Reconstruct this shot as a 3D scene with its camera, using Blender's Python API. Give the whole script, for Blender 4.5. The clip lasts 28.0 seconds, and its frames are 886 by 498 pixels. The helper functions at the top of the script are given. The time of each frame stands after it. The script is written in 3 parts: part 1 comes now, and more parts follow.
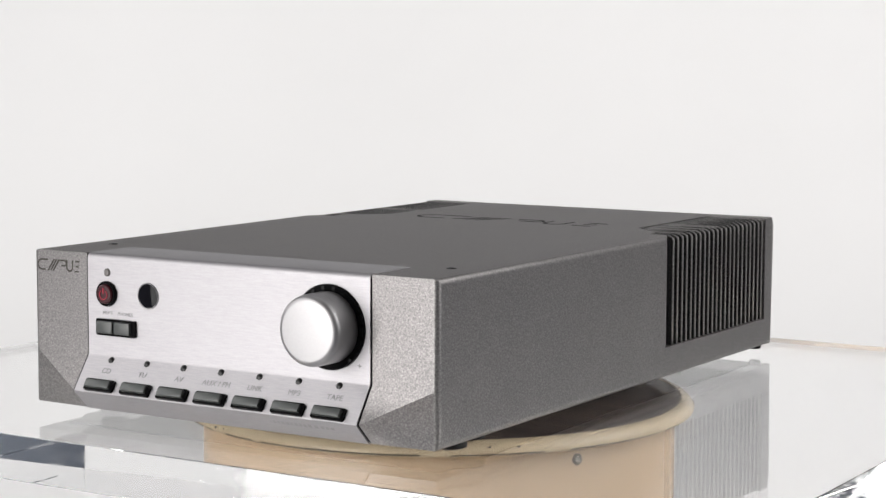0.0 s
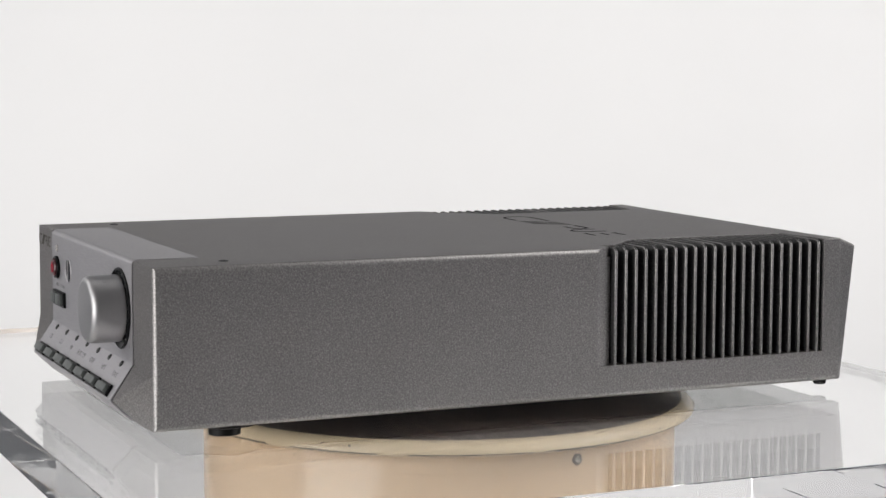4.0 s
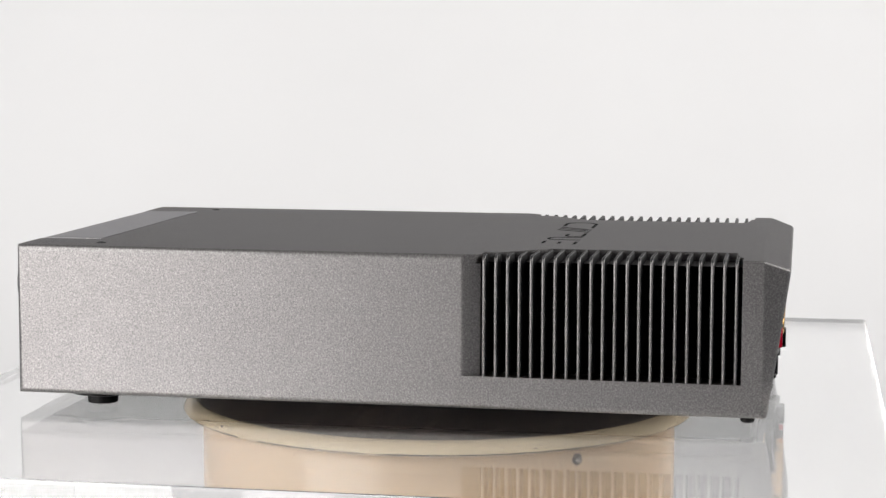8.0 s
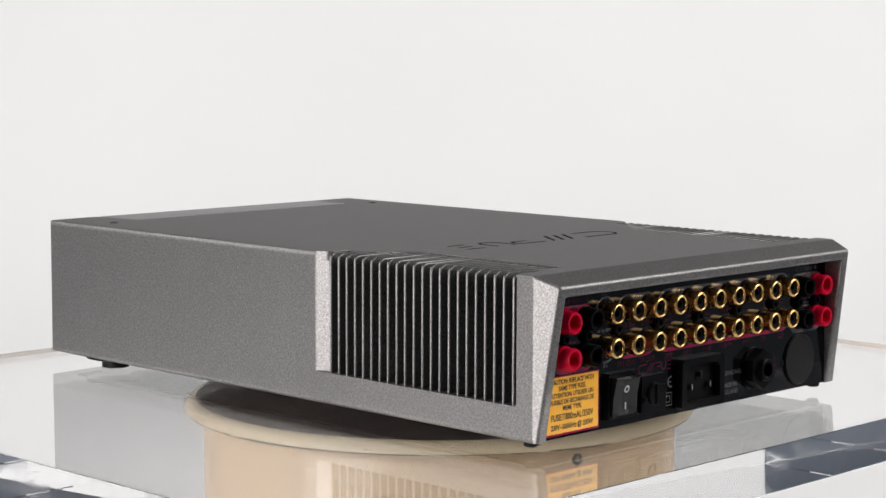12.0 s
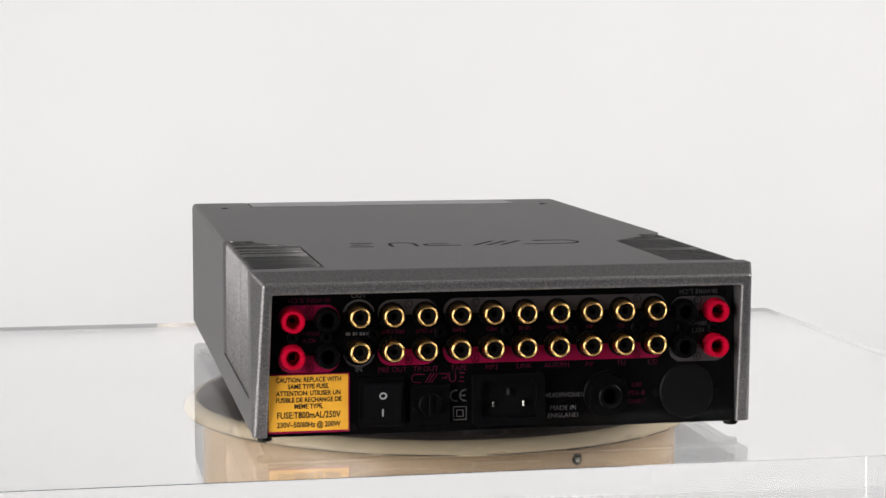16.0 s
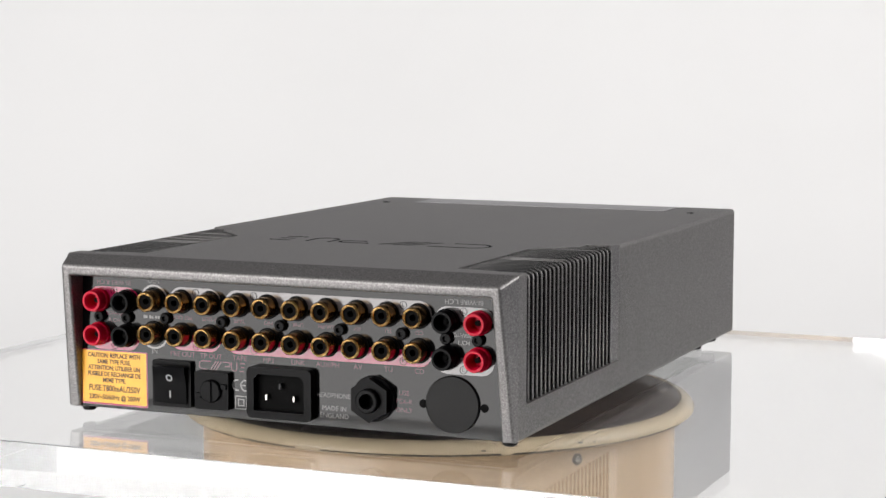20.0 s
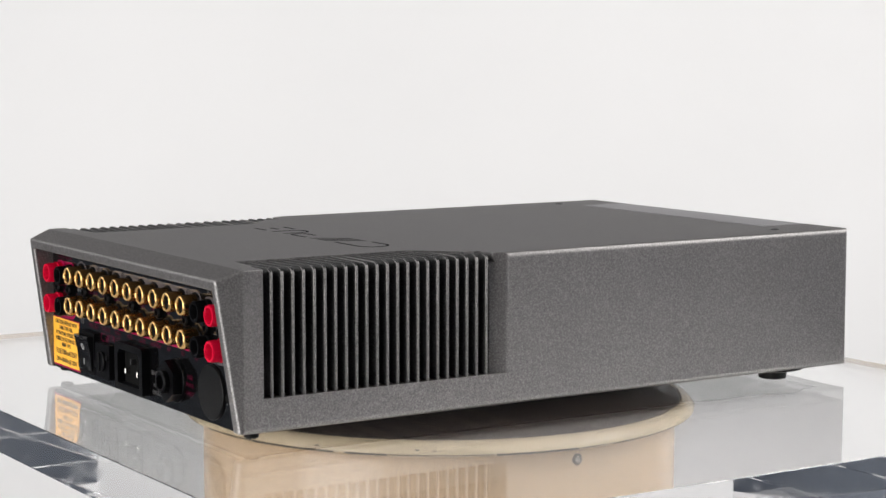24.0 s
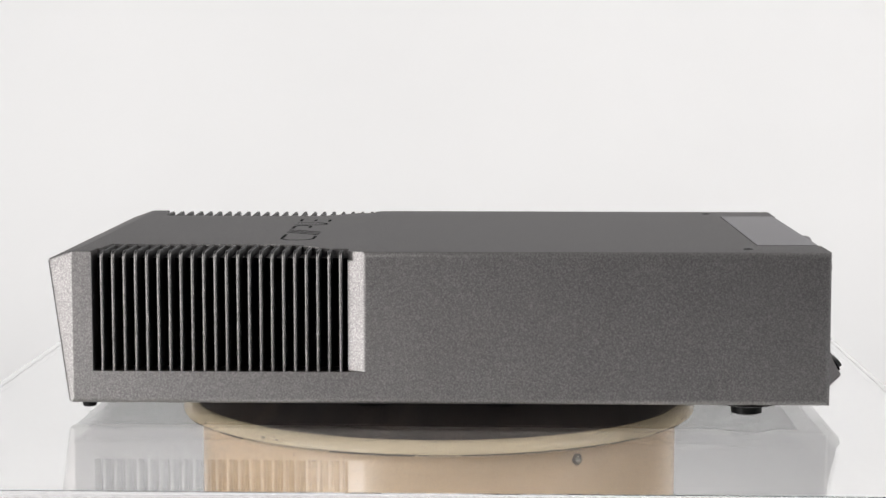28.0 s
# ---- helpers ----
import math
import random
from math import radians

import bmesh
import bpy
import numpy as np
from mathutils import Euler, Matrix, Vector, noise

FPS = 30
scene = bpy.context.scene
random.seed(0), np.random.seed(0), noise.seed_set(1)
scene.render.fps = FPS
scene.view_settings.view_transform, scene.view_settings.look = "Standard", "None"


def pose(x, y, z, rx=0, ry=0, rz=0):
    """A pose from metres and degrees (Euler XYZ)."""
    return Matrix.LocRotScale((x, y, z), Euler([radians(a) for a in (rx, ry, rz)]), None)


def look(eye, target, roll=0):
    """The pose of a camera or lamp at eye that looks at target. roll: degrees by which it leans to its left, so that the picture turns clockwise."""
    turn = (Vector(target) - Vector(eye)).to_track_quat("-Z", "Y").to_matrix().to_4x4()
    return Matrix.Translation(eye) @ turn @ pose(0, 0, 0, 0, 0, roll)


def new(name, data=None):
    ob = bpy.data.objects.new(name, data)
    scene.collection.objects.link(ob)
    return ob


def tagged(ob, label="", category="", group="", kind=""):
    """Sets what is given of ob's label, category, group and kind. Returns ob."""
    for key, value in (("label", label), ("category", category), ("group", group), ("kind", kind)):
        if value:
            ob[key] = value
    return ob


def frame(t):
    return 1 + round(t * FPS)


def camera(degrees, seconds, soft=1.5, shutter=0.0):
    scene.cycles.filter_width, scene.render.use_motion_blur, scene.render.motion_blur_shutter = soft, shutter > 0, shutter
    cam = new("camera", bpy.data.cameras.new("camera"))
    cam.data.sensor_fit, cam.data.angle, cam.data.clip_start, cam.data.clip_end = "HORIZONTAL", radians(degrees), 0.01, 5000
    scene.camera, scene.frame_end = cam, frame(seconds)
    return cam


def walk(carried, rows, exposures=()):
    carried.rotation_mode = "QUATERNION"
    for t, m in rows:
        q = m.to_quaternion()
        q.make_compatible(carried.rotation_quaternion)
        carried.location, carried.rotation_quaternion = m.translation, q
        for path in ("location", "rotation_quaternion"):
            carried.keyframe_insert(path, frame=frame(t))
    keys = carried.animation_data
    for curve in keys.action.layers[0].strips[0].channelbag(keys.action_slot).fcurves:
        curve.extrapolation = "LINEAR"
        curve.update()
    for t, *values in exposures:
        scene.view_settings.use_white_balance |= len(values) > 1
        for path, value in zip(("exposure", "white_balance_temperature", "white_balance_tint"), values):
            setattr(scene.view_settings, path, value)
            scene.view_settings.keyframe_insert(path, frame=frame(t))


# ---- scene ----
cam = camera(25.30, 28.0)
BASE = 0.125                     # underside of the amplifier above the table
EYE = (0.0, -0.9808, BASE + 0.16228)
YAW, PITCH = -0.00187, -0.10452
AIM = (EYE[0] - math.sin(YAW) * math.cos(PITCH), EYE[1] + math.cos(YAW) * math.cos(PITCH), EYE[2] + math.sin(PITCH))
walk(cam, [(0, look(EYE, AIM, 0.10)), (28, look(EYE, AIM, 0.10))], exposures=[(0, 0.0), (28, 0.0)])

# ---- world and lights ----
world = bpy.data.worlds.new("studio")
scene.world = world
world.use_nodes = True
world.node_tree.nodes["Background"].inputs[0].default_value = (0.9, 0.95, 1.0, 1)
world.node_tree.nodes["Background"].inputs[1].default_value = 0.05


def area_lamp(name, eye, target, sx, sy, watts, color=(1, 1, 1), spread=180):
    data = bpy.data.lights.new(name, "AREA")
    data.shape, data.size, data.size_y, data.energy, data.color = "RECTANGLE", sx, sy, watts, color
    data.spread = radians(spread)
    ob = new(name, data)
    ob.matrix_world = look(eye, target)
    return ob


WARM = (1.0, 0.975, 0.958)
area_lamp("high_left_softbox", (-1.25, 0.12, 0.74), (0, 0, 0.15), 0.9, 0.68, 5.5, WARM)
area_lamp("backdrop_light", (0, 0.30, 1.75), (0, 1.1, 0.25), 2.4, 0.5, 5.3, WARM, 150)
area_lamp("left_softbox", (-0.92, -0.92, 0.25), (0, 0, 0.14), 0.84, 1.05, 18.8, WARM)
area_lamp("right_softbox", (1.25, -0.20, 0.86), (0, 0, 0.14), 1.05, 0.84, 18.9, WARM)
scene.cycles.max_bounces = 32
scene.cycles.transmission_bounces = 32
scene.cycles.glossy_bounces = 16


# ---- materials ----
def material(name, color, rough=0.5, metal=0.0, ior=1.45):
    m = bpy.data.materials.new(name)
    m.use_nodes = True
    b = m.node_tree.nodes["Principled BSDF"]
    b.inputs["Base Color"].default_value = (*color, 1)
    b.inputs["Roughness"].default_value = rough
    b.inputs["Metallic"].default_value = metal
    b.inputs["IOR"].default_value = ior
    return m


def node(m, kind, **values):
    n = m.node_tree.nodes.new(kind)
    for key, value in values.items():
        n.inputs[key.replace("_", " ")].default_value = value
    return n


def link(m, a, b):
    m.node_tree.links.new(a, b)


def coords(m, scale=(1, 1, 1)):
    tc = node(m, "ShaderNodeTexCoord")
    mp = node(m, "ShaderNodeMapping", Scale=scale)
    link(m, tc.outputs["Object"], mp.inputs["Vector"])
    return mp.outputs["Vector"]


def noise_tex(m, vec, scale, detail=3.0, rough=0.5):
    n = node(m, "ShaderNodeTexNoise", Scale=scale, Detail=detail, Roughness=rough)
    link(m, vec, n.inputs["Vector"])
    return n.outputs["Fac"]


def ramp(m, fac, *stops):
    n = m.node_tree.nodes.new("ShaderNodeValToRGB")
    while len(n.color_ramp.elements) < len(stops):
        n.color_ramp.elements.new(0.5)
    for e, (p, c) in zip(n.color_ramp.elements, stops):
        e.position, e.color = p, (*(c if isinstance(c, tuple) else (c, c, c)), 1)
    link(m, fac, n.inputs["Fac"])
    return n.outputs["Color"]


def mixed(m, fac, a, b, mode="MIX"):
    n = m.node_tree.nodes.new("ShaderNodeMix")
    n.data_type, n.blend_type = "RGBA", mode
    for s, v in ((n.inputs[0], fac), (n.inputs[6], a), (n.inputs[7], b)):
        if isinstance(v, (int, float)):
            s.default_value = v
        elif isinstance(v, tuple):
            s.default_value = (*v, 1)
        else:
            link(m, v, s)
    return n.outputs[2]


def bump(m, height, strength, distance):
    n = node(m, "ShaderNodeBump", Strength=strength, Distance=distance)
    link(m, height, n.inputs["Height"])
    link(m, n.outputs["Normal"], m.node_tree.nodes["Principled BSDF"].inputs["Normal"])


def setin(m, name, out):
    link(m, out, m.node_tree.nodes["Principled BSDF"].inputs[name])


# grey metal-flake paint of the casting: fine bright and dark flecks, a pebbled skin
PAINT = material("grey_flake_paint", (0.17, 0.17, 0.172), 0.41, 0.70)
PAINT.node_tree.nodes["Principled BSDF"].inputs["Specular Tint"].default_value = (0.31, 0.31, 0.31, 1)
v = coords(PAINT)
fleck = noise_tex(PAINT, v, 1450, 3, 0.7)
big = noise_tex(PAINT, v, 45, 3)
c = ramp(PAINT, fleck, (0.32, (0.134, 0.129, 0.129)), (0.50, (0.202, 0.194, 0.193)), (0.68, (0.308, 0.296, 0.291)))
clump = noise_tex(PAINT, v, 1050, 2, 0.6)
c = mixed(PAINT, 0.22, c, ramp(PAINT, clump, (0.34, (0.62, 0.62, 0.63)), (0.50, (1.0, 1.0, 1.0)), (0.66, (1.42, 1.41, 1.40))), "MULTIPLY")
c = mixed(PAINT, 0.18, c, ramp(PAINT, big, (0.3, (0.7, 0.7, 0.7)), (0.7, (1.0, 1.0, 1.0))), "MULTIPLY")
setin(PAINT, "Base Color", c)
setin(PAINT, "Roughness", ramp(PAINT, fleck, (0.3, 0.45), (0.7, 0.37)))
bump(PAINT, noise_tex(PAINT, v, 1100, 3, 0.6), 0.08, 0.0003)

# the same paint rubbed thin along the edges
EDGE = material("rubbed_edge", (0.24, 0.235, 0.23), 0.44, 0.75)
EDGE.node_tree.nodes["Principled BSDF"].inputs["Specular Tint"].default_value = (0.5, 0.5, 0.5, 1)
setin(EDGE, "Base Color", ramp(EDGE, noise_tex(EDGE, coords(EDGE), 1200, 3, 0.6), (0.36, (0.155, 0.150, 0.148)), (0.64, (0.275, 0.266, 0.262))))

# brushed aluminium of the fascia, grain across
ALU = material("brushed_aluminium", (0.60, 0.60, 0.62), 0.42, 1.0)
ALU.node_tree.nodes["Principled BSDF"].inputs["Specular Tint"].default_value = (0.9, 0.9, 0.9, 1)
g = noise_tex(ALU, coords(ALU, (60, 900, 900)), 3.0, 3)
f = noise_tex(ALU, coords(ALU), 1500, 2)
setin(ALU, "Base Color", ramp(ALU, g, (0.3, (0.355, 0.346, 0.358)), (0.7, (0.395, 0.386, 0.398))))
setin(ALU, "Roughness", ramp(ALU, f, (0.3, 0.50), (0.7, 0.57)))
bump(ALU, f, 0.05, 0.0002)

KNOB = material("turned_aluminium", (0.37, 0.365, 0.37), 0.52, 1.0)
setin(KNOB, "Roughness", ramp(KNOB, noise_tex(KNOB, coords(KNOB), 1500, 2), (0.3, 0.44), (0.7, 0.52)))

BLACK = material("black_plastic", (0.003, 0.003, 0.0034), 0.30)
BLACK.node_tree.nodes["Principled BSDF"].inputs["Specular IOR Level"].default_value = 0.07
bump(BLACK, noise_tex(BLACK, coords(BLACK), 1600, 2), 0.15, 0.0002)
SEAM = material("black_gap", (0.003, 0.003, 0.003), 0.8)
RUBBER = material("black_rubber", (0.003, 0.003, 0.003), 0.45)
RUBBER.node_tree.nodes["Principled BSDF"].inputs["Specular IOR Level"].default_value = 0.2
bump(RUBBER, noise_tex(RUBBER, coords(RUBBER), 500, 2), 0.2, 0.0003)
GLOSSY = material("glossy_black_plastic", (0.004, 0.004, 0.0045), 0.16)
GLOSSY.node_tree.nodes["Principled BSDF"].inputs["Specular IOR Level"].default_value = 0.09
GLOSS = material("smoked_window", (0.006, 0.006, 0.008), 0.07)
RED = material("red_plastic", (0.50, 0.003, 0.026), 0.24)
RED.node_tree.nodes["Principled BSDF"].inputs["Specular IOR Level"].default_value = 0.14
WINE = material("dark_red_button", (0.040, 0.008, 0.011), 0.3)
REDMARK = material("red_mark", (0.32, 0.015, 0.035), 0.5)
GOLD = material("gold_plate", (0.60, 0.37, 0.14), 0.27, 1.0)
STEEL = material("bright_steel", (0.48, 0.47, 0.44), 0.25, 1.0)
SCREW = material("blackened_screw", (0.025, 0.025, 0.026), 0.38, 0.6)
KEYCAP = material("grey_button_plastic", (0.042, 0.047, 0.045), 0.46)
KEYCAP.node_tree.nodes["Principled BSDF"].inputs["Specular IOR Level"].default_value = 0.85
bump(KEYCAP, noise_tex(KEYCAP, coords(KEYCAP), 1200, 2), 0.05, 0.0002)
LED = material("dark_lamp_lens", (0.005, 0.005, 0.005), 0.35)
LENS = material("clear_grey_lens", (0.16, 0.15, 0.145), 0.12)
INK = material("dark_print", (0.20, 0.20, 0.205), 0.5)
WHITE_INK = material("silver_print", (0.085, 0.082, 0.082), 0.12)
PINK_INK = material("pink_print", (0.070, 0.006, 0.020), 0.12)
PINK_BAND = material("crimson_band", (0.26, 0.005, 0.045), 0.12)
PALE_BAND = material("pale_band", (0.075, 0.066, 0.068), 0.12)
LABEL = material("yellow_label", (0.85, 0.42, 0.035), 0.38)
setin(LABEL, "Base Color", ramp(LABEL, noise_tex(LABEL, coords(LABEL), 120, 3), (0.3, (0.80, 0.385, 0.03)), (0.7, (0.88, 0.445, 0.04))))
SWITCH_INK = material("white_print", (0.34, 0.34, 0.34), 0.4)
LABEL_INK = material("black_print", (0.02, 0.016, 0.01), 0.5)
MARK = material("grey_print", (0.24, 0.235, 0.24), 0.5)
ENGRAVED = material("engraved_mark", (0.012, 0.012, 0.013), 0.7)
REAR = material("rear_panel_black", (0.0025, 0.0025, 0.0028), 0.085)
bump(REAR, noise_tex(REAR, coords(REAR), 2200, 2), 0.03, 0.0002)
for ink, level in ((SEAM, 0.1), (GLOSS, 0.12), (LED, 0.5), (ENGRAVED, 0.05), (REAR, 0.31), (WHITE_INK, 0.7), (PINK_INK, 0.6), (PINK_BAND, 0.8), (PALE_BAND, 1.0)):
    ink.node_tree.nodes["Principled BSDF"].inputs["Specular IOR Level"].default_value = level
# near-black for fin flanks and tops: the shade between fins put into colour
FIN_SHADE = material("fin_shade_black", (0.012, 0.012, 0.0125), 0.5)
FIN_SHADE.node_tree.nodes["Principled BSDF"].inputs["Specular IOR Level"].default_value = 0.2
setin(FIN_SHADE, "Base Color", ramp(FIN_SHADE, noise_tex(FIN_SHADE, coords(FIN_SHADE), 1500, 2), (0.35, 0.016), (0.7, 0.06)))

# clear acrylic
ACRYLIC = material("clear_acrylic", (0.985, 0.99, 0.99), 0.0, 0.0, 1.49)
ACRYLIC.node_tree.nodes["Principled BSDF"].inputs["Transmission Weight"].default_value = 1.0

# its sawn and polished edges: faint scratches and dulled streaks
SAWN = material("polished_acrylic_edge", (0.985, 0.99, 0.99), 0.0, 0.0, 1.49)
SAWN.node_tree.nodes["Principled BSDF"].inputs["Transmission Weight"].default_value = 1.0
setin(SAWN, "Roughness", ramp(SAWN, noise_tex(SAWN, coords(SAWN, (1, 1, 5)), 26, 6, 0.7), (0.45, 0.0), (0.75, 0.16)))

CREAM = material("cream_enamel", (0.72, 0.56, 0.36), 0.22)
v = coords(CREAM)
setin(CREAM, "Base Color", mixed(CREAM, ramp(CREAM, noise_tex(CREAM, v, 9, 4), (0.35, 0.0), (0.75, 1.0)), (0.66, 0.545, 0.385), (0.61, 0.495, 0.335)))
setin(CREAM, "Roughness", ramp(CREAM, noise_tex(CREAM, v, 60, 4), (0.3, 0.09), (0.7, 0.18)))
DRUM = material("pinkish_enamel", (0.78, 0.60, 0.44), 0.25)
v = coords(DRUM)
setin(DRUM, "Base Color", mixed(DRUM, ramp(DRUM, noise_tex(DRUM, v, 9, 4), (0.35, 0.0), (0.75, 1.0)), (0.61, 0.46, 0.32), (0.585, 0.44, 0.30)))
setin(DRUM, "Roughness", ramp(DRUM, noise_tex(DRUM, v, 60, 4), (0.3, 0.11), (0.7, 0.22)))
CHIP = material("chipped_edge", (0.055, 0.045, 0.035), 0.7)
PAD = material("worn_brown_disc", (0.11, 0.085, 0.075), 0.55)
v = coords(PAD, (1, 14, 1))
setin(PAD, "Base Color", ramp(PAD, noise_tex(PAD, v, 9, 5, 0.65), (0.34, (0.030, 0.022, 0.020)), (0.54, (0.066, 0.048, 0.041)), (0.72, (0.14, 0.104, 0.086))))

WHITE = material("white_backdrop", (0.84, 0.84, 0.84), 0.7)
setin(WHITE, "Base Color", ramp(WHITE, noise_tex(WHITE, coords(WHITE), 2.5, 3), (0.3, (0.815, 0.815, 0.815)), (0.7, (0.85, 0.85, 0.85))))
DARKWALL = material("dark_wall_paint", (0.09, 0.10, 0.12), 0.7)
setin(DARKWALL, "Base Color", ramp(DARKWALL, noise_tex(DARKWALL, coords(DARKWALL), 3, 3), (0.3, (0.065, 0.075, 0.095)), (0.7, (0.115, 0.125, 0.15))))
SIDEWALL = material("slate_wall_paint", (0.22, 0.25, 0.30), 0.7)
setin(SIDEWALL, "Base Color", ramp(SIDEWALL, noise_tex(SIDEWALL, coords(SIDEWALL), 4, 4), (0.3, (0.14, 0.16, 0.20)), (0.7, (0.32, 0.36, 0.42))))
CEIL = material("grey_ceiling_paint", (0.24, 0.24, 0.25), 0.8)
setin(CEIL, "Base Color", ramp(CEIL, noise_tex(CEIL, coords(CEIL), 3, 3), (0.3, 0.21), (0.7, 0.27)))
SLATE = material("dark_floor", (0.20, 0.23, 0.28), 0.5)
setin(SLATE, "Base Color", ramp(SLATE, noise_tex(SLATE, coords(SLATE), 5, 5, 0.6), (0.32, (0.12, 0.138, 0.17)), (0.68, (0.34, 0.375, 0.43))))


# ---- mesh helpers ----
def finish(name, bm, mat, parent=None, label="", smooth=35):
    bmesh.ops.recalc_face_normals(bm, faces=bm.faces)
    me = bpy.data.meshes.new(name)
    bm.to_mesh(me)
    bm.free()
    me.materials.append(mat)
    if smooth:
        me.shade_smooth()
        me.set_sharp_from_angle(angle=radians(smooth))
    ob = new(name, me)
    ob.parent = parent
    if label:
        tagged(ob, label)
    return ob


def part(name, bm, mat, parent, label="", smooth=35):
    """One mesh object under a thing or under a part."""
    return finish(name, bm, mat, parent, label, smooth)


def share(ob, m, parent=None):
    """Another object on the same mesh, moved by m."""
    o = new(ob.name.split(".")[0], ob.data)
    o.parent = parent or ob.parent
    o.matrix_local = m
    if "label" in ob:
        o["label"] = ob["label"]
    return o


def prism(bm, pts, z0, z1, M=Matrix()):
    """A straight prism on the outline pts (x, y) from z0 to z1."""
    lo = [bm.verts.new(M @ Vector((x, y, z0))) for x, y in pts]
    hi = [bm.verts.new(M @ Vector((x, y, z1))) for x, y in pts]
    n = len(pts)
    bm.faces.new(lo[::-1])
    bm.faces.new(hi)
    for i in range(n):
        bm.faces.new((lo[i], lo[(i + 1) % n], hi[(i + 1) % n], hi[i]))


def rrect(x0, x1, y0, y1, r, seg=4, corners=(1, 1, 1, 1)):
    """Rounded rectangle; corners: lower left, lower right, upper right, upper left."""
    out = []
    for k, (cx, cy, a) in enumerate(((x0, y0, 180), (x1, y0, 270), (x1, y1, 0), (x0, y1, 90))):
        if not corners[k] or r <= 0:
            out.append((cx, cy))
            continue
        ox = cx + (r if k in (0, 3) else -r)
        oy = cy + (r if k in (0, 1) else -r)
        for i in range(seg + 1):
            t = radians(a + 90 * i / seg)
            out.append((ox + r * math.cos(t), oy + r * math.sin(t)))
    return out


def lathe(bm, profile, seg=32, M=Matrix(), cx=0.0, cy=0.0, squash=1.0):
    """Turns the profile (radius, height) about z; a radius of 0 closes the end."""
    rings = []
    for r, z in profile:
        if r <= 1e-9:
            rings.append([bm.verts.new(M @ Vector((cx, cy, z)))])
        else:
            rings.append([bm.verts.new(M @ Vector((cx + r * math.cos(2 * math.pi * i / seg), cy + squash * r * math.sin(2 * math.pi * i / seg), z))) for i in range(seg)])
    for a, b in zip(rings, rings[1:]):
        for i in range(seg):
            j = (i + 1) % seg
            if len(a) == 1 and len(b) > 1:
                bm.faces.new((a[0], b[j], b[i]))
            elif len(b) == 1 and len(a) > 1:
                bm.faces.new((a[i], a[j], b[0]))
            elif len(a) > 1:
                bm.faces.new((a[i], a[j], b[j], b[i]))


def disc(bm, cx, cy, z0, z1, r, seg=24, M=Matrix(), edge=0.0):
    e = min(edge, r * 0.45, abs(z1 - z0) * 0.45)
    lathe(bm, [(0, z0), (r, z0), (r, z1 - e), (r - e, z1), (0, z1)] if e else [(0, z0), (r, z0), (r, z1), (0, z1)], seg, M, cx, cy)


def ring(bm, cx, cy, z0, z1, r0, r1, seg=24, M=Matrix(), a0=0.0, a1=360.0):
    """A flat ring or arc of it."""
    if a1 - a0 >= 360:
        lathe(bm, [(r0, z0), (r1, z0), (r1, z1), (r0, z1), (r0, z0)], seg, M, cx, cy)
        return
    n = max(3, int(seg * (a1 - a0) / 360))
    pts = [(cx + r1 * math.cos(radians(a0 + (a1 - a0) * i / n)), cy + r1 * math.sin(radians(a0 + (a1 - a0) * i / n))) for i in range(n + 1)]
    pts += [(cx + r0 * math.cos(radians(a0 + (a1 - a0) * i / n)), cy + r0 * math.sin(radians(a0 + (a1 - a0) * i / n))) for i in range(n, -1, -1)]
    prism(bm, pts, z0, z1, M)


def block(bm, x0, x1, y0, y1, z0, z1, M=Matrix(), bevel=0.0, seg=2):
    b2 = bmesh.new()
    prism(b2, [(x0, y0), (x1, y0), (x1, y1), (x0, y1)], z0, z1)
    if bevel:
        bmesh.ops.bevel(b2, geom=list(b2.edges), offset=bevel, segments=seg, profile=0.5, affect="EDGES", clamp_overlap=True)
    vs = {}
    for w in b2.verts:
        vs[w] = bm.verts.new(M @ w.co)
    for f in b2.faces:
        bm.faces.new([vs[w] for w in f.verts])
    b2.free()


def lettering(text, size, M, mat, parent, name="lettering", wide=1.0, align="CENTER", bold=0.0):
    """Words in the built-in font as a thin mesh on the plane of M."""
    cu = bpy.data.curves.new("words", "FONT")
    cu.body, cu.size, cu.align_x, cu.align_y = text, size, align, "CENTER"
    cu.extrude, cu.resolution_u, cu.offset = 0.00004, 3, bold
    tmp = bpy.data.objects.new("words", cu)
    scene.collection.objects.link(tmp)
    bpy.context.view_layer.update()
    me = bpy.data.meshes.new_from_object(tmp.evaluated_get(bpy.context.evaluated_depsgraph_get()))
    bpy.data.objects.remove(tmp)
    bpy.data.curves.remove(cu)
    me.transform(M @ Matrix.Diagonal((wide, 1, 1, 1)))
    me.materials.clear()
    me.materials.append(mat)
    me.name = name
    ob = new(name, me)
    ob.parent = parent
    return ob


MM = 0.001
OX, OY = 0.00297, -0.1768        # the turning axis in the amplifier's plan
SHIFT = Matrix.Translation((OX, OY, 0))


def plane(origin, xa, ya):
    """A frame on a face: x and y in the face, z out of it; in the amplifier's space."""
    xa, ya = Vector(xa).normalized(), Vector(ya).normalized()
    za = xa.cross(ya)
    m = Matrix((xa, ya, za)).transposed().to_4x4()
    m.translation = Vector(origin)
    return SHIFT @ m


FRONT = plane((0, -0.0015, 0), (1, 0, 0), (0, 0, 1))
KICK = plane((0, -0.00149, 0.024), (1, 0, 0), (0, 0.0092, 0.0134))   # the sloping key row, down from its upper edge
UNDER = plane((0, -0.0111, 0.0081), (1, 0, 0), (0, -0.0086, 0.0083))
BACK = plane((0, 0.3398, 0), (-1, 0, 0), (0, 0, 1))
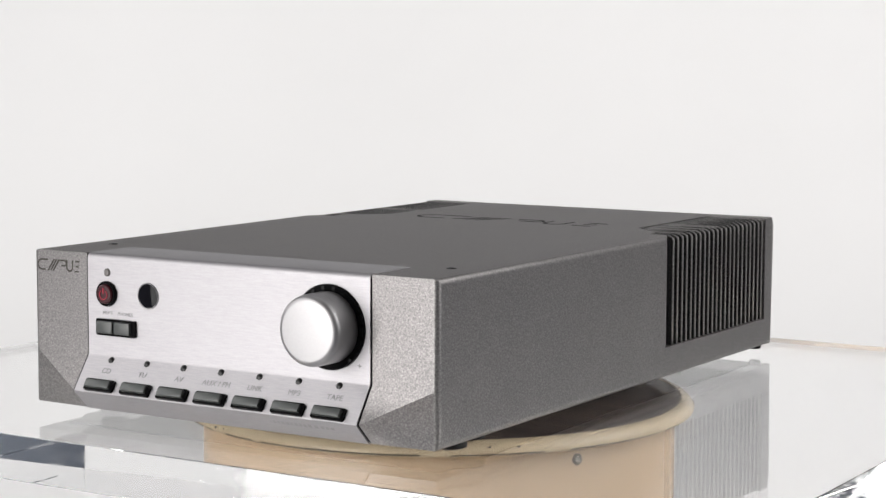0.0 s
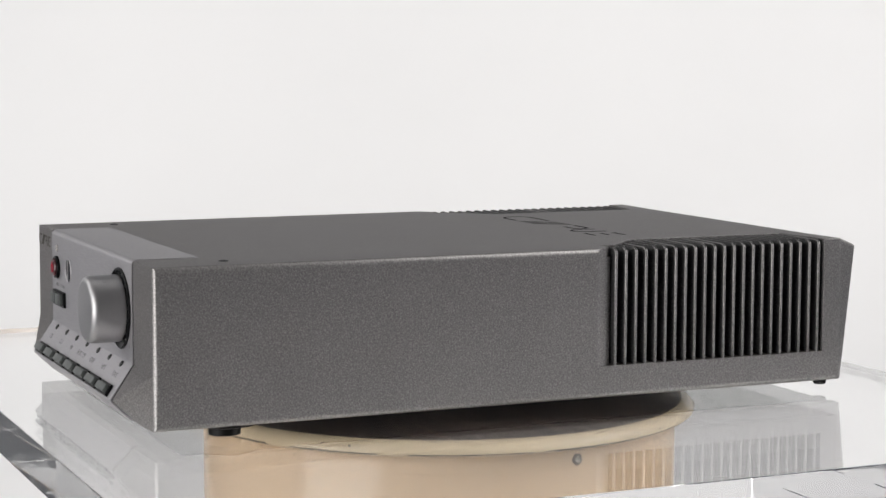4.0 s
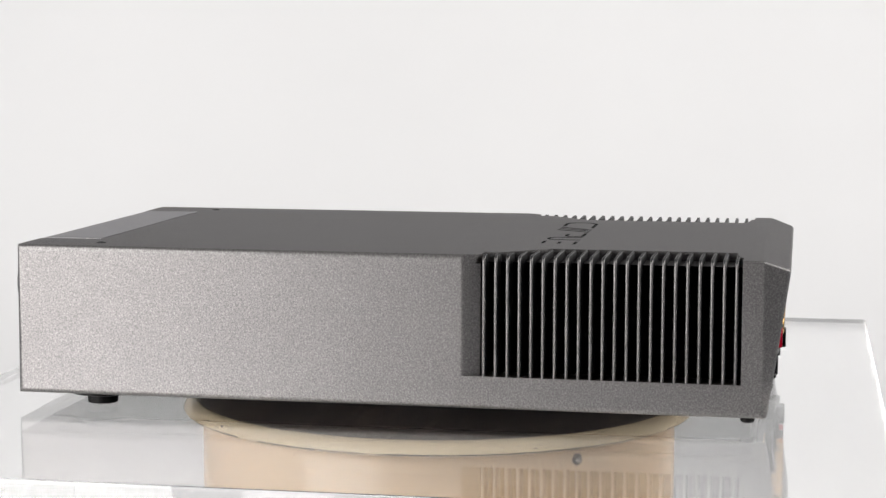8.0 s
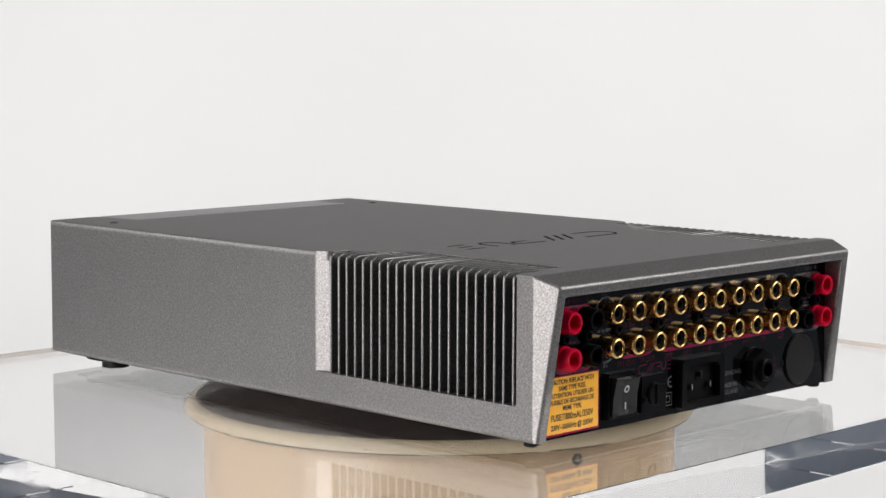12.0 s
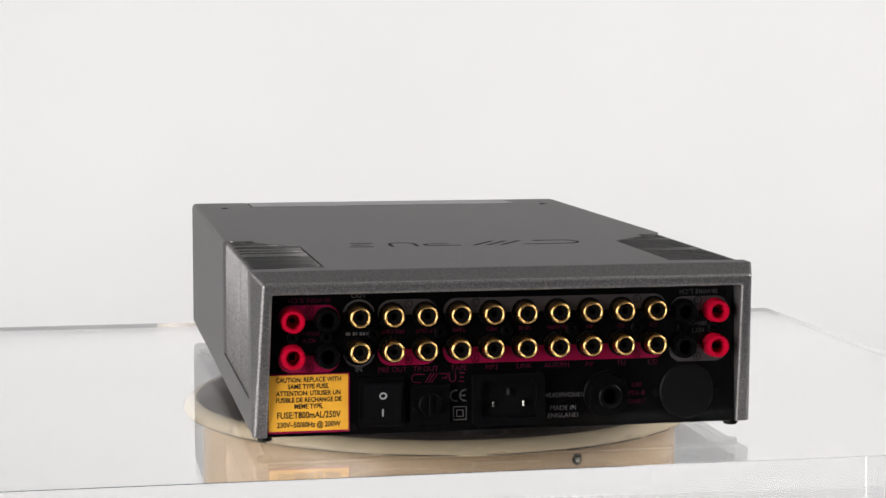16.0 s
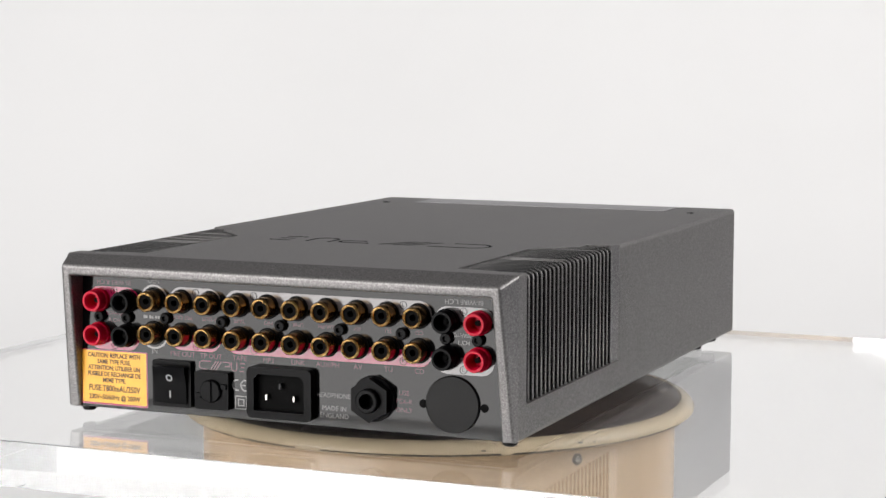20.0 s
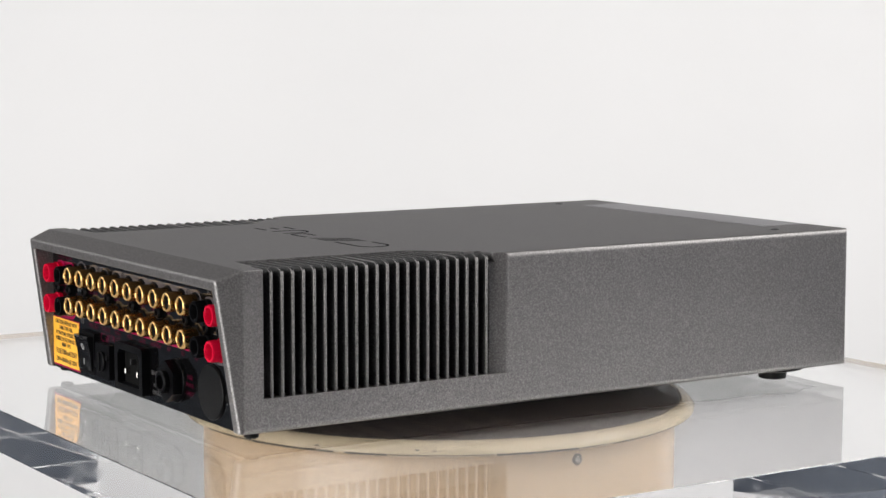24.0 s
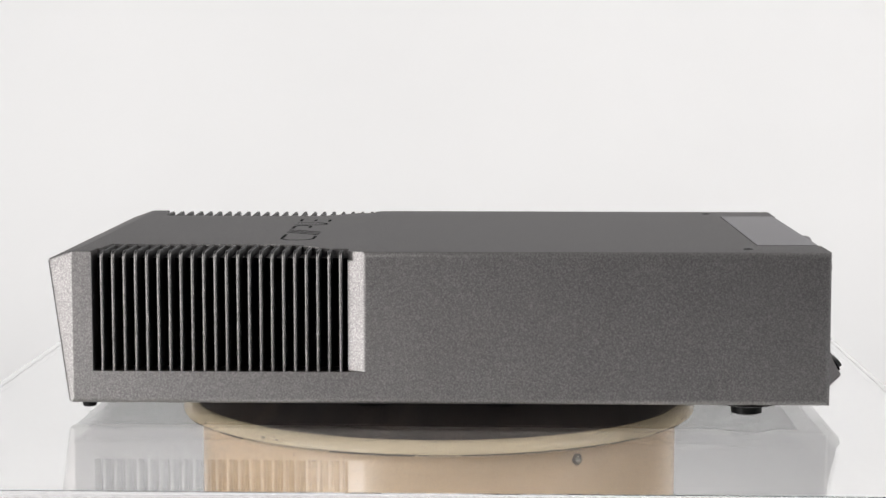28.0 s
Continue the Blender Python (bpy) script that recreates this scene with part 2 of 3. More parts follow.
TOP = plane((0, 0, 0.0690), (1, 0, 0), (0, 1, 0))


def at(M, x, y, z=0.0):
    return M @ Matrix.Translation((x * MM, y * MM, z * MM))


# ---- the studio ----
def studio():
    bm = bmesh.new()
    prof = [(-0.26, 0.0), (0.57, 0.0)]
    prof += [(0.57 + 0.58 * math.sin(radians(a)), 0.58 - 0.58 * math.cos(radians(a))) for a in range(3, 91, 3)]
    prof += [(1.15, 0.80)]
    # the sheet widens towards the back, sooner on its east side
    wide = lambda s, y: float(np.interp(y, (0.50, 1.15), (0.41, 1.35)) if s < 0 else np.interp(y, (0.05, 0.17, 1.15), (0.41, 0.64, 1.35)))
    prof[1:1] = [(0.05, 0.0), (0.17, 0.0), (0.50, 0.0)]
    rows = [[bm.verts.new((s * wide(s, y), y, z)) for y, z in prof] for s in (-1, 1)]
    lean = lambda y: math.asin(min(1.0, max(0.0, (y - 0.57) / 0.58)))
    low = [[bm.verts.new((s * wide(s, y), y + 0.02 * math.sin(lean(y)), z - 0.02 * math.cos(lean(y)))) for y, z in prof] for s in (-1, 1)]
    for i in range(len(prof) - 1):
        bm.faces.new((rows[0][i], rows[0][i + 1], rows[1][i + 1], rows[1][i]))
        bm.faces.new((low[0][i], low[1][i], low[1][i + 1], low[0][i + 1]))
    for k in (0, -1):
        bm.faces.new((rows[0][k], rows[1][k], low[1][k], low[0][k]))
    for k in (0, 1):
        for i in range(len(prof) - 1):
            bm.faces.new((rows[k][i], low[k][i], low[k][i + 1], rows[k][i + 1]))
    tagged(finish("backdrop", bm, WHITE, smooth=60), "white seamless sweep under and behind the turntable", "backdrop", kind="structure")
    # unseen walls close the set; the white east one is added as a reflector
    for name, mat, x0, x1, y0, y1, z0, z1 in (
            ("wall_west", SIDEWALL, -1.72, -1.60, -0.9, 1.3, -0.75, 2.1), ("wall_east", SIDEWALL, 1.60, 1.72, -1.2, 1.3, -0.75, 2.1),
            ("wall_north", DARKWALL, -1.6, 1.6, 1.2, 1.3, -0.75, 2.1), ("wall_south", DARKWALL, -1.72, 1.72, -3.1, -3.0, -0.75, 2.1),
            ("wall_west_room", SIDEWALL, -1.72, -1.60, -3.0, -0.9, -0.75, 2.1), ("bounce_wall_east", WHITE, 1.60, 1.72, -3.0, -1.2, -0.75, 2.1)):
        bm = bmesh.new()
        block(bm, x0, x1, y0, y1, z0, z1)
        tagged(finish(name, bm, mat), "plain unseen studio wall", "wall", kind="structure")
    bm = bmesh.new()
    block(bm, -1.72, 1.72, -3.1, 1.3, -0.85, -0.75)
    tagged(finish("floor", bm, SLATE), "dark grey studio floor", "floor", kind="structure")
    bm = bmesh.new()
    block(bm, -1.72, 1.72, -3.1, 1.3, 2.1, 2.2)
    tagged(finish("ceiling", bm, CEIL), "plain grey studio ceiling", "ceiling", kind="structure")


studio()

# ---- turntable: a still cream drum with a turning disc ----
PLATE_TOP = BASE - 0.0058
PLATE_LOW = PLATE_TOP - 0.020
SEAM_Z = BASE - 0.0362


def build_turntable():
    tt = tagged(new("turntable"), "cream enamelled motor turntable under the acrylic plate", "turntable")
    bm = bmesh.new()
    lathe(bm, [(0, 0), (0.118, 0), (0.118, SEAM_Z - 0.004), (0.1165, SEAM_Z - 0.0015), (0.05, SEAM_Z - 0.001), (0, SEAM_Z - 0.001)], 96)
    drum = part("drum", bm, DRUM, tt, "scuffed cream enamelled drum")
    # a small countersunk screw in the drum's side, and two scuffs
    for ang, z, r in ((32.0, SEAM_Z - 0.0060, 0.0026),):
        M = Matrix.Rotation(radians(ang), 4, "Z") @ Matrix.Translation((0, -0.118, z)) @ Matrix.Rotation(radians(90), 4, "X")
        bm = bmesh.new()
        lathe(bm, [(0, -0.0008), (r, -0.0008), (r, 0.0003), (r * 0.8, 0.0007), (r * 0.6, 0.0006), (0, 0.0006)], 20, M)
        sc = part("screw", bm, SCREW, drum, "dark ringed screw head")
        bm = bmesh.new()
        lathe(bm, [(0, 0), (r * 0.55, 0), (r * 0.55, 0.0008), (r * 0.4, 0.0010), (0, 0.0010)], 20, M)
        part("screw_centre", bm, STEEL, sc, "bright worn screw centre")
    for ang, z, w, h in ((-28.5, SEAM_Z - 0.0062, 0.0006, 0.00025), (-34.0, SEAM_Z - 0.0044, 0.0002, 0.0006)):
        M = Matrix.Rotation(radians(ang), 4, "Z") @ Matrix.Translation((0, -0.11805, z)) @ Matrix.Rotation(radians(90), 4, "X")
        bm = bmesh.new()
        prism(bm, rrect(-w, w, -h, h, min(w, h) * 0.8), -0.0003, 0.0001, M)
        part("scuff", bm, CHIP, drum, "small dark chip in the enamel")
    # the turning disc: rolled cream rim, worn brown face
    z1 = PLATE_LOW - 0.0036
    z0 = SEAM_Z
    R = 0.1275
    prof = [(0, z0), (R - 0.0022, z0), (R - 0.0008, z0 + 0.0008), (R, z0 + 0.0028)]
    h = z1 - z0
    for a in range(0, 91, 15):
        prof.append((R - 0.0062 + 0.0062 * math.cos(radians(a)), z1 - 0.0052 + 0.0052 * math.sin(radians(a))))
    prof += [(R - 0.0066, z1 - 0.0006), (R - 0.007, z1 - 0.0012), (0, z1 - 0.0012)]
    bm = bmesh.new()
    lathe(bm, prof, 128)
    top = part("turning_disc", bm, CREAM, tt, "cream rim with worn, blackened lower edge")
    bm = bmesh.new()
    lathe(bm, [(0, z1 - 0.0011), (R - 0.0071, z1 - 0.0011), (R - 0.0074, z1 - 0.0002), (0, z1 - 0.0002)], 96)
    part("top_face", bm, PAD, top, "worn brown disc face with streaks")
    for k in range(4):
        bm = bmesh.new()
        a = radians(45 + 90 * k)
        lathe(bm, [(0, z1 - 0.0006), (0.009, z1 - 0.0006), (0.009, PLATE_LOW), (0, PLATE_LOW)], 20, Matrix.Translation((0.045 * math.cos(a), 0.045 * math.sin(a), 0)))
        part("rubber_pad", bm, RUBBER, top, "black rubber pad under the plate")
    # blackened line along the rim's lower edge, broken into worn stretches
    rnd = random.Random(5)
    a = 0.0
    while a < 358:
        run = rnd.uniform(5, 26)
        hh = rnd.choice((0.0002, 0.0003, 0.00035, 0.0005))
        bm = bmesh.new()
        n = max(3, int(run / 1.5))
        rr = R - 0.0009
        for i in range(n):
            q = [(a + run * i / n), (a + run * (i + 1) / n)]
            zz = z0 + 0.0012
            vs = []
            for ang, z, r2 in ((q[0], zz - hh, rr + 0.0004), (q[1], zz - hh, rr + 0.0004), (q[1], zz + hh, rr + 0.0007), (q[0], zz + hh, rr + 0.0007)):
                vs.append(bm.verts.new((r2 * math.cos(radians(ang)), r2 * math.sin(radians(ang)), z)))
            bm.faces.new(vs)
        part("worn_edge", bm, CHIP, top)
        a += run + rnd.choice((0.3, 0.5, 2.5, 6.0))
    # chips in the rim
    for ang, z, w, hgt in ((247, 0.0030, 0.0009, 0.0003), (250, 0.0033, 0.0006, 0.0003), (143, 0.0036, 0.0010, 0.0003), (146.5, 0.0032, 0.0006, 0.0003),
                      (122, 0.0032, 0.0012, 0.0003), (30, 0.0030, 0.0008, 0.0003), (318, 0.0042, 0.0006, 0.0004), (312, 0.0046, 0.0007, 0.0003)):
        bm = bmesh.new()
        M = Matrix.Rotation(radians(ang), 4, "Z") @ Matrix.Translation((R - 0.0001, 0, z0 + z)) @ Matrix.Rotation(radians(90), 4, "Y")
        prism(bm, rrect(-hgt, hgt, -w, w, hgt * 0.7), -0.0004, 0.0002, M)
        part("chip", bm, CHIP, top)
    return tt, top


turntable, turning_disc = build_turntable()


# ---- acrylic plate ----
def build_plate():
    bm = bmesh.new()
    block(bm, -0.2555, 0.2575, -0.2205, 0.2175, PLATE_LOW, PLATE_TOP)
    bmesh.ops.bevel(bm, geom=list(bm.edges), offset=0.00025, segments=1, affect="EDGES")
    ob = finish("acrylic_plate", bm, ACRYLIC, smooth=0)
    ob.data.materials.append(SAWN)
    for f in ob.data.polygons:
        f.material_index = 1 if abs(f.normal.z) < 0.5 else 0
    tagged(ob, "thick clear acrylic plate with polished edges on the turntable", "acrylic plate")
    ob.visible_shadow = False
    return ob


plate = build_plate()


# ---- amplifier ----
H = 0.0690
HW = 0.1075


def carve(ob, cutter_bm):
    """Cuts a solid away from ob's mesh."""
    bmesh.ops.recalc_face_normals(cutter_bm, faces=cutter_bm.faces)
    me = bpy.data.meshes.new("cutter")
    cutter_bm.to_mesh(me)
    cutter_bm.free()
    cut = bpy.data.objects.new("cutter", me)
    scene.collection.objects.link(cut)
    mod = ob.modifiers.new("cut", "BOOLEAN")
    mod.operation, mod.object, mod.solver = "DIFFERENCE", cut, "EXACT"
    bpy.context.view_layer.update()
    done = bpy.data.meshes.new_from_object(ob.evaluated_get(bpy.context.evaluated_depsgraph_get()))
    ob.modifiers.clear()
    old = ob.data
    ob.data = done
    bpy.data.meshes.remove(old)
    bpy.data.objects.remove(cut)
    bpy.data.meshes.remove(me)


def build_body(amp):
    """A cast case: kicked-out cheeks in front, the sides and lid taper in towards the rear edge."""
    bm = bmesh.new()
    cols = []
    for x in (-HW, -0.0757, 0.0757, HW):
        s = 1 if x > 0 else -1
        if abs(x) < 0.1:
            p = [(x, -0.0012, H), (x, -0.0012, 0.024), (x, -0.0112, 0.009), (x, -0.0022, 0)]
            back = [(x, 0.3392, 0), (x, 0.3414, 0.0005), (x, 0.3506, 0.0650), (x, 0.3380, H)]
        else:
            p = [(x, -0.0012, H), (x, -0.0012, 0.0234), (x, -0.0012, 0)]
            back = [(x, 0.3392, 0), (s * 0.1067, 0.3414, 0.0005), (s * 0.1036, 0.3506, 0.0650), (x, 0.3392, H)]
        cols.append([bm.verts.new(q) for q in p + back])
    o0, i0, i1, o1 = cols
    for o, i in ((o0, i0), (o1, i1)):
        bm.faces.new((o[0], o[1], i[1], i[0]))
        bm.faces.new((o[1], i[2], i[1]))
        bm.faces.new((o[1], o[2], i[3], i[2]))
        bm.faces.new((o[2], o[3], i[4], i[3]))
        bm.faces.new((o[3], o[4], i[5], i[4]))
        bm.faces.new((o[4], o[5], i[6], i[5]))
        bm.faces.new((o[5], o[6], i[7], i[6]))
        bm.faces.new((o[6], o[0], i[0], i[7]))
        bm.faces.new((o[0], o[1], o[2], o[3], o[6]))
        bm.faces.new((o[3], o[4], o[5], o[6]))
    n = len(i0)
    for k in range(n):
        bm.faces.new((i0[k], i0[(k + 1) % n], i1[(k + 1) % n], i1[k]))
    bmesh.ops.dissolve_limit(bm, angle_limit=radians(1), verts=bm.verts, edges=bm.edges)
    bmesh.ops.transform(bm, matrix=SHIFT, verts=bm.verts)
    ob = part("body", bm, PAINT, amp, "grey metal-flake painted cast case", smooth=0)
    S = SHIFT
    for s in (1, -1):
        b = bmesh.new()
        ramp_in = ((0.1095, 0.2052), (0.1075, 0.2064), (0.1068, 0.2084), (0.1057, 0.2110), (0.1046, 0.2136), (0.1041, 0.2150), (0.094, 0.2150))
        prism(b, [(s * x, y) for x, y in ramp_in + ((0.094, 0.3300), (0.13, 0.3300), (0.13, ramp_in[0][1]))], 0.0146, 0.09, S)
        carve(ob, b)
        b = bmesh.new()
        prism(b, [(s * x, y) for x, y in ((0.13, 0.2095), (0.1075, 0.2098), (0.075, 0.2420), (0.075, 0.3265), (0.1075, 0.3299), (0.13, 0.3299))], 0.0648, 0.09, S)
        carve(ob, b)
    b = bmesh.new()     # seat of the fascia
    prism(b, [(-0.03, -0.02), (0.003, -0.02), (0.0034, 0.0652), (0.0284, 0.0652), (0.0284, 0.09), (-0.03, 0.09)], -0.0760, 0.0760, S @ plane_yz())
    carve(ob, b)
    b = bmesh.new()     # opening of the rear panel, open below
    prism(b, [(-0.1012, -0.003), (0.1012, -0.003), (0.0996, 0.0603), (-0.0996, 0.0603)], -0.006, 0.03, BACK)
    carve(ob, b)
    ob.data.materials.clear()
    ob.data.materials.append(PAINT)
    ob.data.materials.append(EDGE)
    # outer edges are rubbed bright, the rest only rounded
    weight = ob.data.attributes.new("bevel_weight_edge", "FLOAT", "EDGE")
    bm = bmesh.new()
    bm.from_mesh(ob.data)
    for e in bm.edges:
        mid = (e.verts[0].co + e.verts[1].co) / 2 - Vector((OX, OY, 0))
        wear = 0.0
        if mid.y < 0.03:
            wear = 1.0 if abs(mid.x) > 0.107 else 0.0
        elif mid.y > 0.334:
            wear = 0.5 if mid.y > 0.3440 else 0.22      # lip, and the crease before it
        elif abs(mid.x) > 0.1030 and not 0.2050 < mid.y < 0.3320:
            wear = 1.0
        weight.data[e.index].value = wear if e.calc_face_angle(0.0) > radians(16) else 0.0
    bm.free()
    mod = ob.modifiers.new("rubbed", "BEVEL")
    mod.width, mod.segments, mod.limit_method = 0.0026, 4, "WEIGHT"
    mod.use_clamp_overlap, mod.material, mod.miter_outer = False, 1, "MITER_ARC"
    mod = ob.modifiers.new("rounded", "BEVEL")
    mod.width, mod.segments, mod.limit_method, mod.angle_limit = 0.0008, 2, "ANGLE", radians(50)
    mod.use_clamp_overlap, mod.material = True, 0
    ob.data.shade_smooth()
    wn = ob.modifiers.new("even", "WEIGHTED_NORMAL")
    wn.weight, wn.keep_sharp = 100, False
    return ob


def plane_yz():
    """x of the outline runs along y, y along z, and the height along x."""
    return Matrix(((0, 0, 1, 0), (1, 0, 0, 0), (0, 1, 0, 0), (0, 0, 0, 1)))


def build_front(amp):
    """The fascia: one bent plate from the top round to the key row and under."""
    outer = [(0.0280, H + 0.0002)] + [(0.0021 - 0.0024 * math.sin(radians(a)), H - 0.0022 + 0.0024 * math.cos(radians(a))) for a in range(0, 91, 15)] + [(-0.0003, 0.0245), (-0.0007, 0.0234),
             (-0.0099, 0.0100), (-0.0103, 0.0090), (-0.0099, 0.0081), (-0.0013, -0.0002)]
    inner = [(0.0026, -0.0002), (0.0026, 0.0660), (0.0280, 0.0660)]
    bm = bmesh.new()
    outer = [outer[0]] + [(y - 0.0012, z) for y, z in outer[1:]]
    prism(bm, outer + inner, -0.0752, 0.0752, SHIFT @ plane_yz())
    panel = part("front_panel", bm, ALU, amp, "brushed silver aluminium fascia", smooth=25)
    # keys with their black frames and lamps
    words = ("CD", "TU", "AV", "AUX / PH", "LINK", "MP3", "TAPE")
    key = cap = led = None
    for i, w in enumerate(words):
        x = 20.35 * (i - 3) - 0.4
        M = at(KICK, x, -14.7)
        if key is None:
            bm = bmesh.new()
            prism(bm, rrect(-0.0081, 0.0081, -0.0028, 0.0028, 0.0009), -0.001, 0.0012)
            key = part("key_frame", bm, BLACK, amp, "black key frame")
            bm = bmesh.new()
            block(bm, -0.0070, 0.0068, -0.0018, 0.0019, 0, 0.0031, bevel=0.0006)
            cap = part("input_key", bm, KEYCAP, key, "dark grey key cap")
            bm = bmesh.new()
            lathe(bm, [(0, -0.001), (0.0015, -0.001), (0.0015, 0.0003), (0.0009, 0.0007), (0, 0.0009)], 16)
            led = part("indicator_lamp", bm, LED, amp, "small dark indicator lamp")
            key.matrix_local, led.matrix_local = M, at(KICK, x + 0.2, -2.0)
        else:
            k = share(key, M)
            share(cap, Matrix(), k)
            share(led, at(KICK, x + 0.2, -2.0))
        lettering(w, 0.0036, at(KICK, x, -7.4, 0.06), INK, panel)
    # standby button, lamp, sensor
    bm = bmesh.new()
    lathe(bm, [(0, -0.001), (0.0043, -0.001), (0.0043, 0.0020), (0.0038, 0.0026), (0, 0.0028)], 36, at(FRONT, -63.9, 51.6))
    btn = part("standby_button", bm, WINE, amp, "dark red round standby button")
    bm = bmesh.new()
    ring(bm, 0, 0, 0.0035, 0.0038, 0.0019, 0.0023, 32, at(FRONT, -63.9, 51.4, -0.8), 125, 415)
    prism(bm, [(-0.0003, 0.0004), (0.0003, 0.0004), (0.0003, 0.0030), (-0.0003, 0.0030)], 0.0035, 0.0038, at(FRONT, -63.9, 51.4, -0.8))
    part("standby_symbol", bm, REDMARK, btn, "red standby symbol")
    bm = bmesh.new()
    lathe(bm, [(0.0044, -0.001), (0.0056, -0.001), (0.0056, 0.0012), (0.0052, 0.0016), (0.0046, 0.0016), (0.0044, 0.0012)], 36, at(FRONT, -63.9, 51.6))
    part("bezel", bm, BLACK, btn, "black round bezel")
    bm = bmesh.new()
    lathe(bm, [(0, -0.001), (0.0018, -0.001), (0.0018, 0.0002), (0.0012, 0.0008), (0, 0.0010)], 18, at(FRONT, -63.9, 61.0))
    part("indicator_lamp", bm, LENS, amp, "small clear grey standby lamp")
    bm = bmesh.new()
    lathe(bm, [(0, -0.001), (0.0053, -0.001), (0.0053, 0.0002), (0.0050, 0.0003), (0, 0.0003)], 40, at(FRONT, -40.7, 52.1))
    sensor = part("sensor_window", bm, GLOSS, amp, "round black remote sensor window")
    bm = bmesh.new()
    lathe(bm, [(0.0053, 0.0), (0.0058, 0.0), (0.0058, 0.0003), (0.0056, 0.0005), (0.0053, 0.0003)], 40, at(FRONT, -40.7, 52.1))
    part("bezel", bm, ALU, sensor, "bright turned edge")
    bm = bmesh.new()
    prism(bm, rrect(-0.0112, 0.0112, -0.0037, 0.0037, 0.0009), -0.001, 0.0012, at(FRONT, -58.6, 36.8))
    fr = part("key_frame", bm, BLACK, amp, "black frame of two small keys")
    for dx in (-5.0, 4.9):
        bm = bmesh.new()
        block(bm, -0.0044, 0.0044, -0.0026, 0.0028, 0, 0.0030, at(FRONT, -58.8 + dx, 36.8), 0.0004)
        part("small_key", bm, KEYCAP, fr, "dark grey key cap")
    for dx, w in ((-5.0, "MUTE"), (4.9, "PHONES")):
        lettering(w, 0.0023, at(FRONT, -58.8 + dx, 43.0, 0.06), INK, panel)
    # volume knob
    K = at(FRONT, 55.2, 46.1)
    bm = bmesh.new()
    lathe(bm, [(0, -0.001), (0.0178, -0.001), (0.0178, 0.0006), (0.0172, 0.0010), (0.0160, 0.0004), (0, 0.0004)], 64, K)
    kr = part("knob_ring", bm, BLACK, amp, "black dished ring behind the knob")
    for i in range(16):
        a = radians(230 - 280 * i / 15)
        bm = bmesh.new()
        disc(bm, 0, 0, 0.0003, 0.0010, 0.0009, 10, K @ Matrix.Translation((0.0164 * math.cos(a), 0.0164 * math.sin(a), 0)))
        part("scale_dot", bm, GLOSSY, kr)
    bm = bmesh.new()
    lathe(bm, [(0.0140, 0.0008), (0.0148, 0.0010), (0.0148, 0.0126), (0.0147, 0.0135), (0.0144, 0.0144), (0.0139, 0.0151), (0.0132, 0.0156), (0.0124, 0.0159), (0.0121, 0.01593), (0.0, 0.0160)], 72, K)
    kn = part("volume_knob", bm, KNOB, amp, "turned silver aluminium volume knob")
    bm = bmesh.new()
    disc(bm, 0, 0, -0.0007, 0.00005, 0.0011, 14, K @ Matrix.Rotation(radians(62), 4, "Z") @ Matrix.Translation((0.0148, 0, 0.0085)) @ Matrix.Rotation(radians(90), 4, "Y"))
    part("pointer_dimple", bm, KNOB, kn)
    lettering("+", 0.0040, at(FRONT, 70.0, 31.0, 0.06), INK, panel)
    # maker's mark on the cheek: plain shapes
    emblem(0.0255, 0.0052, at(FRONT, -92.6, 62.4, -0.28), 0.00008, 0.0007, LABEL_INK, amp, "small dark emblem on the cheek")
    bm = bmesh.new()
    x = 30.0
    for i, wide in enumerate((0.6, 1.6, 1.3, 1.6, 1.7, 1.2, 1.5, 1.4, 1.6, 1.7, 0.0, 1.8, 0.0, 1.7, 1.6, 1.8)):
        if wide:
            low = -0.0010 if i % 4 else -0.0013
            prism(bm, [(x * MM, low), ((x + wide) * MM, low), ((x + wide) * MM, 0.0009), (x * MM, 0.0009)], 0.00001, 0.00006, at(UNDER, 0, -3.6))
        x += wide + 0.75
    part("model_mark", bm, MARK, panel, "dark row of small bars")


